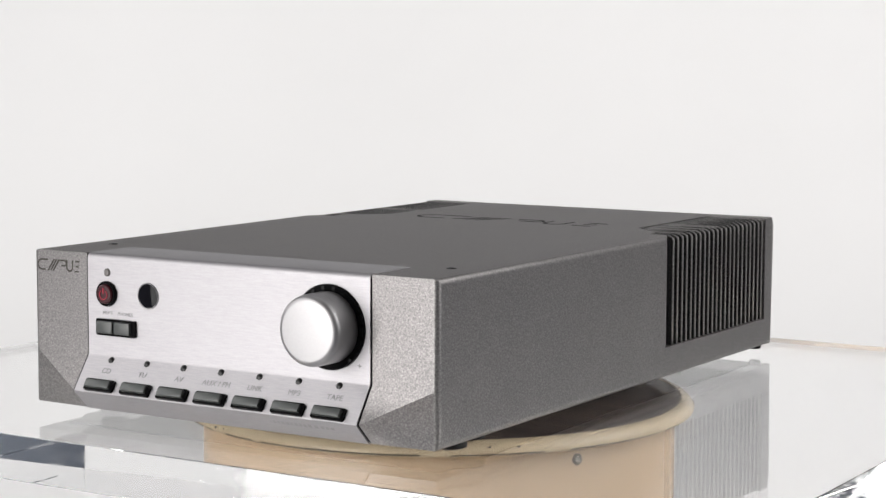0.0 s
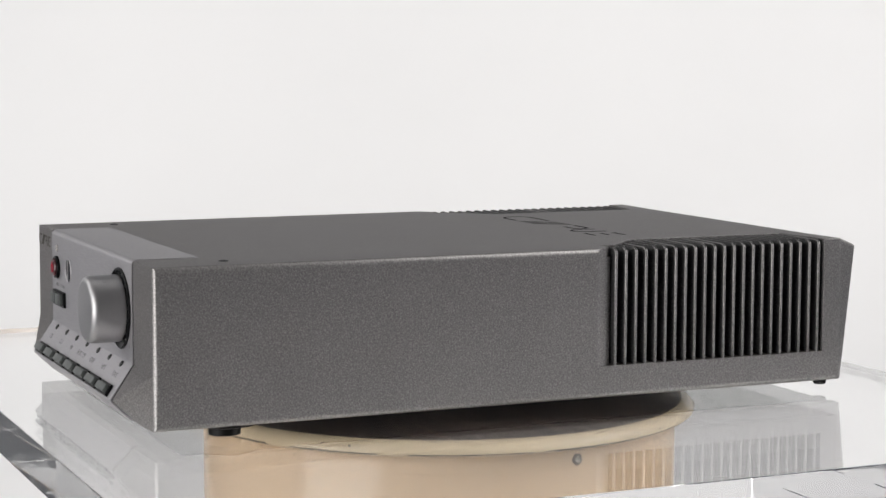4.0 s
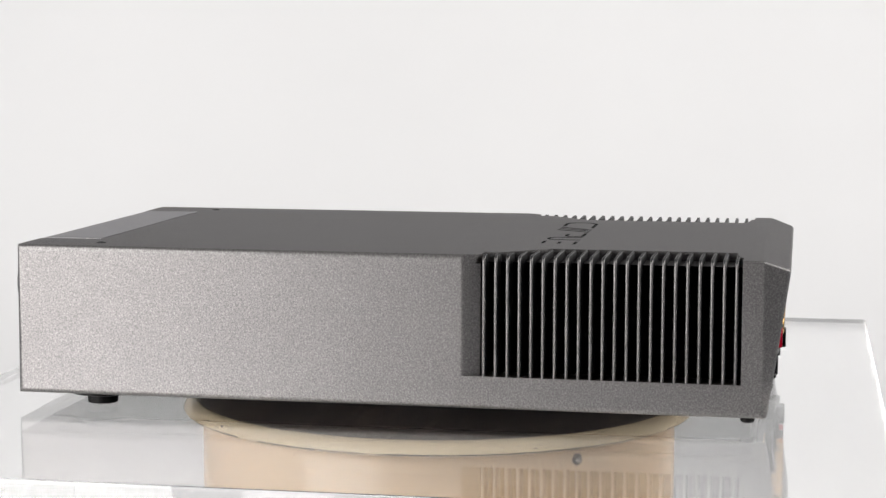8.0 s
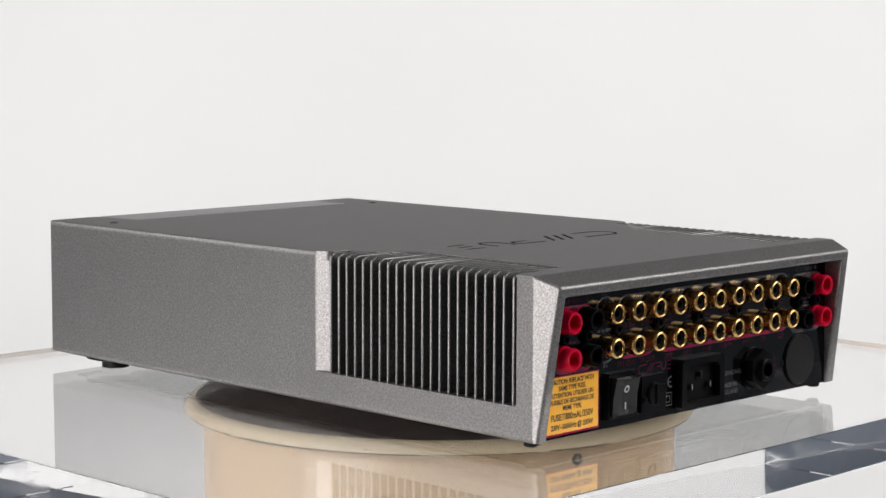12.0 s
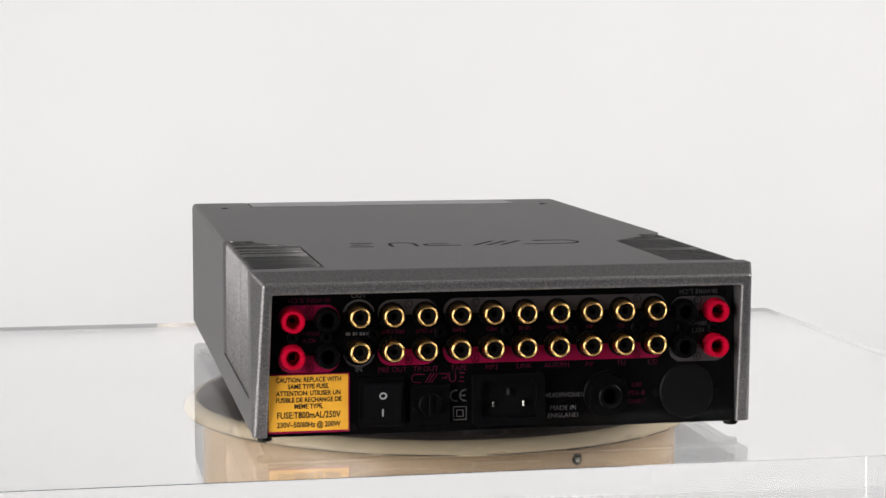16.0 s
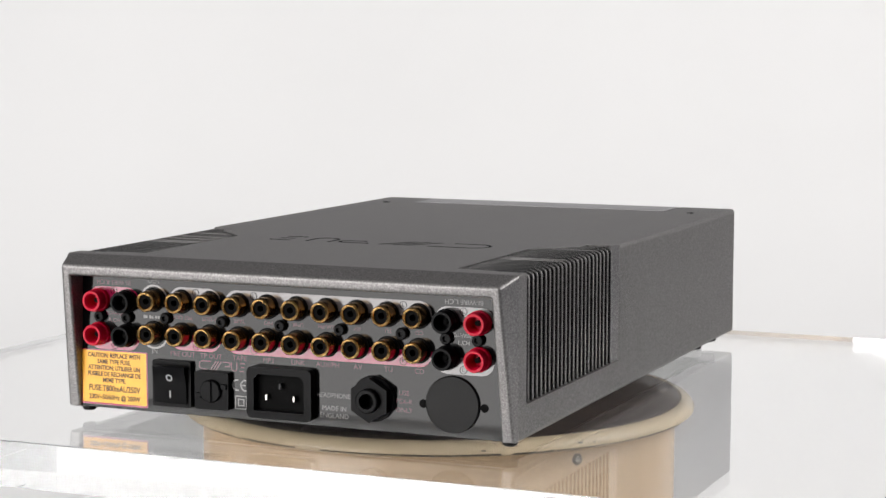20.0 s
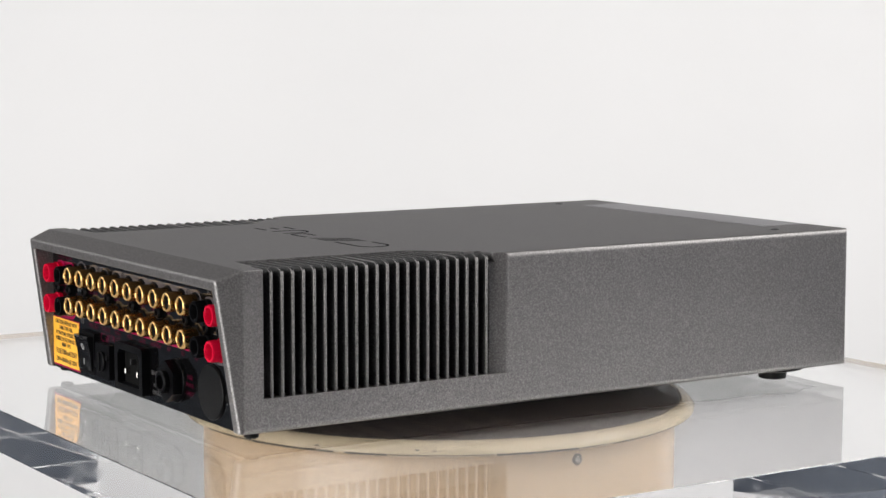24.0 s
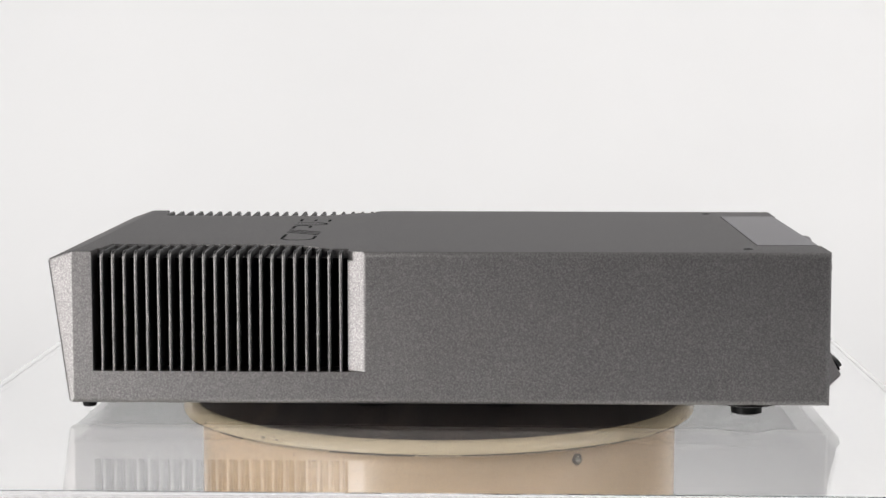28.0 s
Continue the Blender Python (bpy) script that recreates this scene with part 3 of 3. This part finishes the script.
def emblem(w, h, M, t, s, mat, parent, label):
    """An emblem of plain strokes, w wide and h high, centred on M: an open ring, slanted strokes, half rings and bars."""
    r, x = h / 2, -w / 2
    bm = bmesh.new()
    ring(bm, x + r, 0, 0, t, r - s, r, 36, M, 90, 270)
    base = part("emblem", bm, mat, parent, label)

    def bar(a0, a1, y, lean=0.0):
        b = bmesh.new()
        prism(b, [(x + w * a0, y), (x + w * a1, y), (x + w * a1 + lean, y + s), (x + w * a0 + lean, y + s)], 0, t, M)
        part("stroke", b, mat, base)

    def arc(a, rr, a0, a1, y=0.0):
        b = bmesh.new()
        ring(b, x + w * a, y, 0, t, rr - s, rr, 28, M, a0, a1)
        part("stroke", b, mat, base)
    c = h / 2 / w
    bar(c, 0.255, r - s)
    bar(c, 0.185, -r)
    for k in range(3):
        a = x + w * (0.235 + 0.058 * k)
        b = bmesh.new()
        prism(b, [(a, -r), (a + s * 1.35, -r), (a + s * 1.35 + h * 0.70, r), (a + h * 0.70, r)], 0, t, M)
        part("stroke", b, mat, base)
    bar(0.52, 0.63, r - s)
    arc(0.63, r * 0.58, -90, 90, r * 0.42)
    bar(0.56, 0.63, -r * 0.16)
    for a in (0.755 - 0.8 * c, 0.755 + 0.8 * c):
        b = bmesh.new()
        q = x + w * a + (0 if a < 0.755 else -s)
        prism(b, [(q, -r * 0.2), (q + s, -r * 0.2), (q + s, r), (q, r)], 0, t, M)
        part("stroke", b, mat, base)
    arc(0.755, r * 0.8, 180, 360, -r * 0.2)
    bar(0.885, 0.985, r - s)
    bar(0.895, 0.965, -s / 2)
    bar(0.87, 0.965, -r)


def build_fins(amp):
    rng = random.Random(7)
    for s in (1, -1):
        bm = bmesh.new()
        # added black lining on the recess floor, standing in for shade in the gaps
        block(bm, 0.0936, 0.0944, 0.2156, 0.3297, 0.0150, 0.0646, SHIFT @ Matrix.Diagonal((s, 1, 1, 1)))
        part("fin_gap_shade", bm, BLACK, amp, "black lining that darkens the gaps between the cooling fins")
        for i in range(22):
            y = 0.2168 + 0.00527 * i if s > 0 else 0.2180 + 0.00513 * i
            xin, jut = 0.0752, rng.uniform(-0.00012, 0.00006)
            if y < 0.2425:
                xin = 0.1045 - (y - 0.2098) / 0.0327 * 0.0290
            top = [(0.1070, 0.0662), (0.1066, 0.0676), (0.1054, 0.0685), (0.1036, 0.0688)]
            top = [(x, z) for x, z in top if x > xin + 0.001] + ([(xin, 0.0688), (xin, 0.0640)] if xin < 0.1030 else [])
            pts = [(0.093, 0.0144), (0.1070, 0.0144)] + top + [(0.093, 0.0640)]
            bm = bmesh.new()
            M = SHIFT @ Matrix(((s, 0, 0, 0), (0, 0, 1, y), (0, 1, 0, 0), (0, 0, 0, 1)))
            prism(bm, [(x + jut if x > 0.104 else x, z) for x, z in pts], -0.0007, 0.0007, M)
            rim = [e for e in bm.edges if abs(abs(sum((w.co.y for w in e.verts)) / 2 - (y + OY)) - 0.0007) < 1e-6]
            bmesh.ops.bevel(bm, geom=rim, offset=0.00055, segments=3, profile=0.5, affect="EDGES")
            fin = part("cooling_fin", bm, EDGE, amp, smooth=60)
            fin.data.materials.append(FIN_SHADE)
            # flanks and tops take the shade colour, noses keep the edge paint
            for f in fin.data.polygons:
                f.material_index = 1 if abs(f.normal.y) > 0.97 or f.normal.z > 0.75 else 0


def socket_row(amp):
    first = None
    for v in (50.1, 35.6):
        for i in range(10):
            M = at(BACK, -63.2 + 14.09 * i, v)
            if first is None:
                bm = bmesh.new()
                lathe(bm, [(0, -0.001), (0.0054, -0.001), (0.0054, 0.0004), (0.0051, 0.0007), (0.0048, 0.0007), (0.0047, 0.0005), (0, 0.0005)], 28)
                a = part("phono_socket", bm, BLACK, amp, "black base of a gold phono socket")
                bm = bmesh.new()
                lathe(bm, [(0.0045, 0.0004), (0.0045, 0.0066), (0.00442, 0.0071), (0.0042, 0.0075), (0.0039, 0.0078), (0.0036, 0.0079), (0.0033, 0.0077), (0.0031, 0.0073), (0.0030, 0.0068), (0.0030, 0.0030)], 28)
                b = part("sleeve", bm, GOLD, a, "gold-plated sleeve")
                bm = bmesh.new()
                lathe(bm, [(0.0031, 0.0067), (0.0015, 0.0065), (0.0013, 0.0025), (0, 0.0025)], 20)
                c = part("insulator", bm, SEAM, a, "black insulator")
                first = a
                a.matrix_local = M
            else:
                o = share(first, M)
                share(b, Matrix(), o)
                share(c, Matrix(), o)


def post_set(amp):
    made = {}
    for u, red in ((-90.7, 1), (-76.4, 0), (76.7, 0), (90.9, 1)):
        for v in (48.9, 33.8):
            M = at(BACK, u, v)
            if red not in made:
                bm = bmesh.new()
                lathe(bm, [(0, -0.001), (0.0052, -0.001), (0.0052, 0.0020), (0.0047, 0.0026), (0.0047, 0.0068), (0.0044, 0.0074), (0.0035, 0.0074), (0.0029, 0.0062), (0.0026, 0.0009), (0, 0.0009)], 28)
                a = part("binding_post", bm, RED if red else BLACK, amp, "red speaker socket" if red else "black speaker socket")
                bm = bmesh.new()
                lathe(bm, [(0.0012, 0.0012), (0.0012, 0.0030), (0.0008, 0.0033), (0, 0.0033)], 16)
                b = part("contact", bm, SEAM, a)
                made[red] = (a, b)
                a.matrix_local = M
            else:
                a, b = made[red]
                share(b, Matrix(), share(a, M))


def build_rear(amp):
    bm = bmesh.new()
    prism(bm, [(-0.1009, 0.0006), (0.1009, 0.0006), (0.0994, 0.0601), (-0.0994, 0.0601)], -0.003, 0.0, BACK)
    panel = part("rear_panel", bm, REAR, amp, "satin black rear panel", smooth=0)
    # pale and crimson bands behind the sockets
    def band(mat, u0, u1, v0, v1, corners):
        b = bmesh.new()
        prism(b, rrect(u0 * MM, u1 * MM, v0 * MM, v1 * MM, 0.0055, 6, corners), 0.00001, 0.00008, BACK)
        part("printed_band", b, mat, panel)
    up, down = (0, 0, 1, 1), (1, 1, 0, 0)
    band(PALE_BAND, -55.0, -29.8, 50.0, 56.4, up)
    band(PINK_BAND, -55.0, -29.8, 28.8, 35.6, down)
    band(PALE_BAND, -27.4, 69.6, 50.0, 56.4, up)
    band(PINK_BAND, -27.4, 69.6, 28.8, 35.6, down)
    for mat, u0, u1 in ((PINK_BAND, -96.4, -70.8), (PALE_BAND, 70.9, 97.2)):
        band(mat, u0, u1, 48.6, 54.9, up)
        band(mat, u0, u1, 26.8, 34.0, down)
    for v, a0, a1 in ((50.3, 15, 165), (35.8, 195, 345)):
        b = bmesh.new()
        ring(b, 0, 0, 0.00001, 0.00008, 0.0061, 0.0070, 36, at(BACK, -62.9, v - 0.4), a0, a1)
        part("printed_arc", b, PALE_BAND, panel)
    # round channel marks
    for u, v, w in ((-42.0, 54.3, "L"), (-13.6, 54.3, "L"), (56.6, 54.3, "L"), (-42.0, 30.8, "R"), (-13.6, 30.8, "R"), (56.6, 30.8, "R"), (-83.4, 53.0, "R"), (-83.4, 28.8, "R"), (83.6, 53.0, "L"), (83.6, 28.8, "L")):
        b = bmesh.new()
        ring(b, 0, 0, 0.0001, 0.00016, 0.0014, 0.0017, 24, at(BACK, u, v))
        mark = part("channel_mark", b, REAR, panel)
        lettering(w, 0.0024, at(BACK, u, v, 0.14), REAR, mark)
    socket_row(amp)
    post_set(amp)
    first = None
    for u, v in ((-56.6, 42.4), (-28.6, 42.4), (-0.3, 42.4), (27.9, 42.4), (56.4, 42.4), (-90.2, 41.6), (-76.2, 41.6), (76.4, 41.6), (90.4, 41.6)):
        if first is None:
            bm = bmesh.new()
            lathe(bm, [(0, -0.0005), (0.0026, -0.0005), (0.0026, 0.0018), (0.0021, 0.0024), (0.0013, 0.0024), (0.0011, 0.0012), (0, 0.0012)], 20)
            first = part("panel_screw", bm, BLACK, amp, "small black socket screw")
            first.matrix_local = at(BACK, u, v)
        else:
            share(first, at(BACK, u, v))
    # printed words
    for i, w in enumerate(("PRE OUT", "TP OUT", "TAPE", "MP3", "LINK", "AUX/PH", "AV", "TU", "CD")):
        lettering(w, 0.0031, at(BACK, -48.8 + 14.09 * i, 26.9, 0.06), PINK_INK, panel)
        lettering(w, 0.0025, at(BACK, -48.8 + 14.09 * i, 43.2, 0.06) @ Matrix.Rotation(radians(180), 4, "Z"), PINK_INK, panel)
    lettering("OUT", 0.0030, at(BACK, -62.9, 58.4, 0.06), WHITE_INK, panel)
    lettering("IN", 0.0030, at(BACK, -62.9, 27.4, 0.06), WHITE_INK, panel)
    b = bmesh.new()
    for k, wide in enumerate((1.3, 0.5, 1.1, 0.6, 1.1, 1.0, 0.9)):
        u = -68.4 + 1.45 * k
        prism(b, rrect(u * MM, (u + wide) * MM, 0.0418, 0.0432, 0.0002), 0.00001, 0.00007, BACK)
    part("print_bar", b, WHITE_INK, panel)
    for u, w, m in ((-83.4, "BI-WIRE R.CH", PINK_INK), (83.8, "BI-WIRE L.CH", WHITE_INK)):
        lettering(w, 0.0029, at(BACK, u, 57.0, 0.06) @ Matrix.Rotation(radians(180), 4, "Z"), m, panel)
        for dv, word in ((1.4, "BI-WIRE"), (-1.6, w[-4:])):
            lettering(word, 0.0025, at(BACK, u, 41.6 + dv, 0.06), m, panel)
    lettering("HEADPHONES", 0.0029, at(BACK, 24.8, 13.9, 0.06), WHITE_INK, panel, wide=0.92)
    lettering("MADE IN", 0.0029, at(BACK, 24.6, 8.4, 0.06), WHITE_INK, panel)
    lettering("ENGLAND", 0.0029, at(BACK, 24.6, 5.2, 0.06), WHITE_INK, panel)
    for k, w in enumerate(("USE", "PSX-R", "ONLY")):
        lettering(w, 0.0029, at(BACK, 57.0, 17.3 - 3.6 * k, 0.06), PINK_INK, panel)
    emblem(0.0232, 0.0040, at(BACK, -29.3, 23.0), 0.00008, 0.0005, PINK_INK, amp, "crimson outline emblem")
    bm = bmesh.new()
    for cu in (-21.9, -17.9):
        ring(bm, 0, 0, 0.00001, 0.00008, 0.0019, 0.0026, 24, at(BACK, cu, 15.2), 75, 285)
    prism(bm, [(-0.0006, -0.0003), (0.0016, -0.0003), (0.0016, 0.0003), (-0.0006, 0.0003)], 0.00001, 0.00008, at(BACK, -19.4, 15.2))
    part("conformity_mark", bm, WHITE_INK, panel, "white round-letter mark")
    for r in (0.0030, 0.0016):
        bm = bmesh.new()
        for x0, x1, y0, y1 in ((-r, r, r - 0.0005, r), (-r, r, -r, -r + 0.0005), (-r, -r + 0.0005, -r + 0.0005, r - 0.0005), (r - 0.0005, r, -r + 0.0005, r - 0.0005)):
            prism(bm, [(x0, y0), (x1, y0), (x1, y1), (x0, y1)], 0.00001, 0.00008, at(BACK, -20.1, 7.7))
        part("square_mark", bm, WHITE_INK, panel)
    # yellow label with a crimson border
    bm = bmesh.new()
    prism(bm, rrect(-0.1009, -0.0668, 0.0017, 0.0264, 0.0005), 0.00001, 0.00008, BACK)
    part("label_border", bm, PINK_BAND, panel)
    bm = bmesh.new()
    prism(bm, rrect(-0.1005, -0.0674, 0.0026, 0.0259, 0.0004), 0.00005, 0.00018, BACK)
    lab = part("warning_label", bm, LABEL, amp, "yellow printed fuse warning label")
    for w, v, size, wide in (("CAUTION: REPLACE WITH", 24.2, 0.0028, 0.84), ("SAME TYPE FUSE.", 21.4, 0.0028, 0.84), ("ATTENTION: UTILISER UN", 18.6, 0.0028, 0.84),
                            ("FUSIBLE DE RECHANGE DE", 15.8, 0.0028, 0.84), ("MEME TYPE.", 13.1, 0.0028, 0.84), ("FUSE:T800mAL/250V", 9.4, 0.0038, 0.82), ("230V~50/60Hz @ 200W", 5.4, 0.0031, 0.86)):
        lettering(w, size, at(BACK, -83.9, v - 0.3, 0.22), LABEL_INK, lab, wide=wide * 0.97, bold=0.00007)
    # mains switch
    bm = bmesh.new()
    prism(bm, rrect(-0.0096, 0.0096, -0.0101, 0.0101, 0.0008), -0.001, 0.0022, at(BACK, -53.4, 13.9))
    sw = part("mains_switch", bm, BLACK, amp, "black rocker mains switch")
    bm = bmesh.new()
    M = at(BACK, -53.4, 13.9)
    side = M @ Matrix(((0, 0, 1, 0), (1, 0, 0, 0), (0, 1, 0, 0), (0, 0, 0, 1)))
    prism(bm, [(0.0084, 0.0), (0.0084, 0.0052), (0.0078, 0.0056), (0.0060, 0.0049), (0.0, 0.0033), (-0.0072, 0.0034), (-0.0084, 0.0031), (-0.0084, 0.0)], -0.0080, 0.0080, side)
    bmesh.ops.bevel(bm, geom=[e for e in bm.edges if e.calc_length() < 0.009], offset=0.0003, segments=2, profile=0.5, affect="EDGES")
    rk = part("rocker", bm, GLOSSY, sw, "tilted glossy black rocker")
    tilt = M @ Matrix.Translation((0, 0.0030, 0.0041)) @ Matrix.Rotation(math.atan2(0.0016, 0.0060), 4, "X")
    bm = bmesh.new()
    lathe(bm, [(0.0010, 0.0001), (0.0016, 0.0001), (0.0016, 0.0002), (0.0010, 0.0002)], 24, tilt)
    part("off_mark", bm, SWITCH_INK, rk)
    bm = bmesh.new()
    prism(bm, [(-0.0003, -0.0058), (0.0003, -0.0058), (0.0003, -0.0028), (-0.0003, -0.0028)], 0.0034, 0.0036, M)
    part("on_mark", bm, SWITCH_INK, rk)
    # fuse holder
    bm = bmesh.new()
    M = at(BACK, -33.2, 12.3)
    prism(bm, rrect(-0.0083, 0.0083, -0.0082, 0.0082, 0.0007), -0.001, 0.0028, M)
    fh = part("fuse_holder", bm, BLACK, amp, "black fuse holder with slotted cap")
    bm = bmesh.new()
    lathe(bm, [(0.0050, 0.0027), (0.0050, 0.0040), (0.0046, 0.0044), (0, 0.0044)], 32, M)
    fc = part("fuse_cap", bm, BLACK, fh)
    bm = bmesh.new()
    block(bm, -0.0009, 0.0009, -0.0046, 0.0046, 0.0043, 0.0052, M, 0.0002, 1)
    part("grip", bm, BLACK, fc)
    for sx in (-1, 1):
        bm = bmesh.new()
        block(bm, sx * 0.0062 - 0.0014, sx * 0.0062 + 0.0014, sx * 0.0022 - 0.0012, sx * 0.0022 + 0.0012, 0.0027, 0.0036, M, 0.0002, 1)
        part("wing", bm, BLACK, fc)
    # mains inlet
    M = at(BACK, 0.2, 13.5)
    outer = rrect(-0.0154, 0.0154, -0.0111, 0.0111, 0.0024)
    inner = [(-0.0120, -0.0078), (0.0120, -0.0078), (0.0120, 0.0058), (0.0100, 0.0080), (-0.0100, 0.0080), (-0.0120, 0.0058)]
    bm = bmesh.new()
    prism(bm, outer, -0.0035, -0.0020, M)
    frame_ring(bm, outer, inner, -0.0021, 0.0042, M)
    il = part("mains_inlet", bm, BLACK, amp, "black three-pin mains inlet")
    bm = bmesh.new()
    prism(bm, [(-0.0122, -0.0080), (0.0122, -0.0080), (0.0122, 0.0059), (0.0101, 0.0082), (-0.0101, 0.0082), (-0.0122, 0.0059)], 0.0001, 0.0004, M)
    part("core", bm, SEAM, il)
    for x, y in ((-0.0066, -0.0020), (0.0066, -0.0020), (0.0, 0.0030)):
        bm = bmesh.new()
        block(bm, x - 0.0005, x + 0.0005, y - 0.0013, y + 0.0013, 0.0003, 0.0030, M, 0.0002, 1)
        part("pin", bm, STEEL if x else SCREW, il, "bright metal pin" if x else "dull earth pin")
    # headphone socket
    M = at(BACK, 43.2, 14.1)
    bm = bmesh.new()
    disc(bm, 0, 0, -0.001, 0.0012, 0.0098, 36, M, 0.0003)
    hs = part("headphone_socket", bm, BLACK, amp, "black headphone socket with hexagonal nut")
    bm = bmesh.new()
    hexa = [(0.0094 * math.cos(radians(90 + 60 * k)), 0.0094 * math.sin(radians(90 + 60 * k))) for k in range(6)]
    circ = [(0.0052 * math.cos(radians(a)), 0.0052 * math.sin(radians(a))) for a in range(0, 360, 15)]
    frame_ring(bm, hexa, circ, 0.0010, 0.0056, M)
    part("nut", bm, BLACK, hs, "black hexagonal nut")
    bm = bmesh.new()
    lathe(bm, [(0.0051, 0.001), (0.0051, 0.0078), (0.0046, 0.0082), (0.0033, 0.0082), (0.0032, -0.0005), (0, -0.0005)], 32, M)
    part("bush", bm, BLACK, hs)
    # blanking cap and two holes
    bm = bmesh.new()
    disc(bm, 0, 0, -0.0005, 0.0012, 0.0120, 48, at(BACK, 79.0, 14.2), 0.0004)
    part("blanking_cap", bm, RUBBER, amp, "round matt black blanking cap")
    for u in (65.6, 93.0):
        bm = bmesh.new()
        lathe(bm, [(0.0018, -0.0005), (0.0018, 0.0001), (0.0016, 0.0002), (0, 0.0002)], 18, at(BACK, u, 13.6))
        part("screw_hole", bm, SEAM, amp)


def frame_ring(bm, outer, inner, z0, z1, M):
    """A solid frame between two outlines, joined by angle."""
    n = 48
    def ray(poly, a):
        d = Vector((math.cos(a), math.sin(a)))
        best = None
        for p, q in zip(poly, poly[1:] + poly[:1]):
            p, q = Vector(p), Vector(q)
            e = q - p
            den = d.x * e.y - d.y * e.x
            if abs(den) < 1e-12:
                continue
            t = (p.x * e.y - p.y * e.x) / den
            s = (p.x * d.y - p.y * d.x) / den
            if t > 0 and -1e-6 <= s <= 1 + 1e-6:
                best = t if best is None else max(best, t)
        return d * best
    angs = sorted({round(math.atan2(y, x), 6) for x, y in outer + inner} | {round(-math.pi + 2 * math.pi * k / n, 6) for k in range(n)})
    rings = []
    for poly, z in ((outer, z0), (outer, z1), (inner, z1), (inner, z0)):
        rings.append([bm.verts.new(M @ Vector((*ray(poly, a), z))) for a in angs])
    m = len(angs)
    for k in range(4):
        a, b = rings[k], rings[(k + 1) % 4]
        for i in range(m):
            bm.faces.new((a[i], a[(i + 1) % m], b[(i + 1) % m], b[i]))


def build_amplifier():
    amp = tagged(new("amplifier"), "grey metal-cased stereo amplifier with silver fascia, on an acrylic plate", "amplifier")
    build_body(amp)
    build_front(amp)
    # dark slots where the fascia meets the cheeks
    slot = [(0.0280, H - 0.0002), (0.0012, H - 0.0002), (-0.0002, H - 0.0009), (-0.0010, H - 0.0024), (-0.0010, 0.0243), (-0.0106, 0.0099), (-0.0110, 0.0090), (-0.0020, 0.0003), (0.0030, 0.0003), (0.0030, 0.0656), (0.0280, 0.0656)]
    for x0, x1 in ((-0.07598, -0.07522), (0.07522, 0.07598)):
        bm = bmesh.new()
        prism(bm, slot, x0, x1, SHIFT @ plane_yz())
        part("shadow_gap", bm, SEAM, amp, "narrow black gap beside the fascia", smooth=0)
    build_fins(amp)
    build_rear(amp)
    # emblem cut into the lid, and its screws
    emblem(0.112, 0.0165, at(TOP, -1, 243, 0.01), 0.00008, 0.0015, ENGRAVED, amp, "dark emblem cut into the lid")
    for s in (1, -1):
        bm = bmesh.new()
        lathe(bm, [(0, -0.0004), (0.0022, -0.0004), (0.0022, 0.0002), (0.0017, 0.0004), (0.0010, 0.0004), (0.0009, -0.0002), (0, -0.0002)], 18, at(TOP, s * 91.6, 34.2))
        part("lid_screw", bm, SCREW, amp, "small dark screw")
    # feet
    for s in (1, -1):
        bm = bmesh.new()
        lathe(bm, [(0, 0.0004), (0.0150, 0.0004), (0.0150, -0.0008), (0.0100, -0.0020), (0.0072, -0.0022), (0.0070, -0.0056), (0.0062, -0.0060), (0, -0.0060)], 32, SHIFT @ Matrix.Translation((s * 0.0915, 0.034, 0)))
        part("front_foot", bm, RUBBER, amp, "black stepped rubber foot")
        bm = bmesh.new()
        lathe(bm, [(0, 0.0004), (0.0032, 0.0004), (0.0032, -0.0018), (0.0026, -0.0024), (0, -0.0024)], 20, SHIFT @ Matrix.Translation((s * 0.1015, 0.3330, 0)))
        part("base_screw", bm, RUBBER, amp, "small black peg under the rear corner")
    bm = bmesh.new()
    lathe(bm, [(0, 0.0004), (0.0110, 0.0004), (0.0100, -0.0022), (0.0078, -0.0024), (0.0076, -0.0048), (0.0068, -0.0054), (0, -0.0054)], 32, SHIFT @ Matrix.Translation((0, 0.300, 0)))
    part("rear_foot", bm, RUBBER, amp, "black stepped rubber foot")
    bm = bmesh.new()
    block(bm, -0.100, 0.100, 0.012, 0.334, -0.0009, 0.0006, SHIFT)
    part("base_plate", bm, SEAM, amp, "black steel base plate")
    return amp


amplifier = build_amplifier()


# ---- movement: plate, disc and amplifier turn together ----
def heading(t):
    return 328.10 - 8.5630 * t


def motions():
    times = [0.5 * k for k in range(57)]
    walk(amplifier, [(t, pose(0, 0, BASE, -0.10, 0, heading(t))) for t in times])
    walk(plate, [(t, pose(0, 0, 0, 0, 0, heading(t))) for t in times])
    walk(turning_disc, [(t, pose(0, 0, 0, 0, 0, heading(t))) for t in times])


motions()
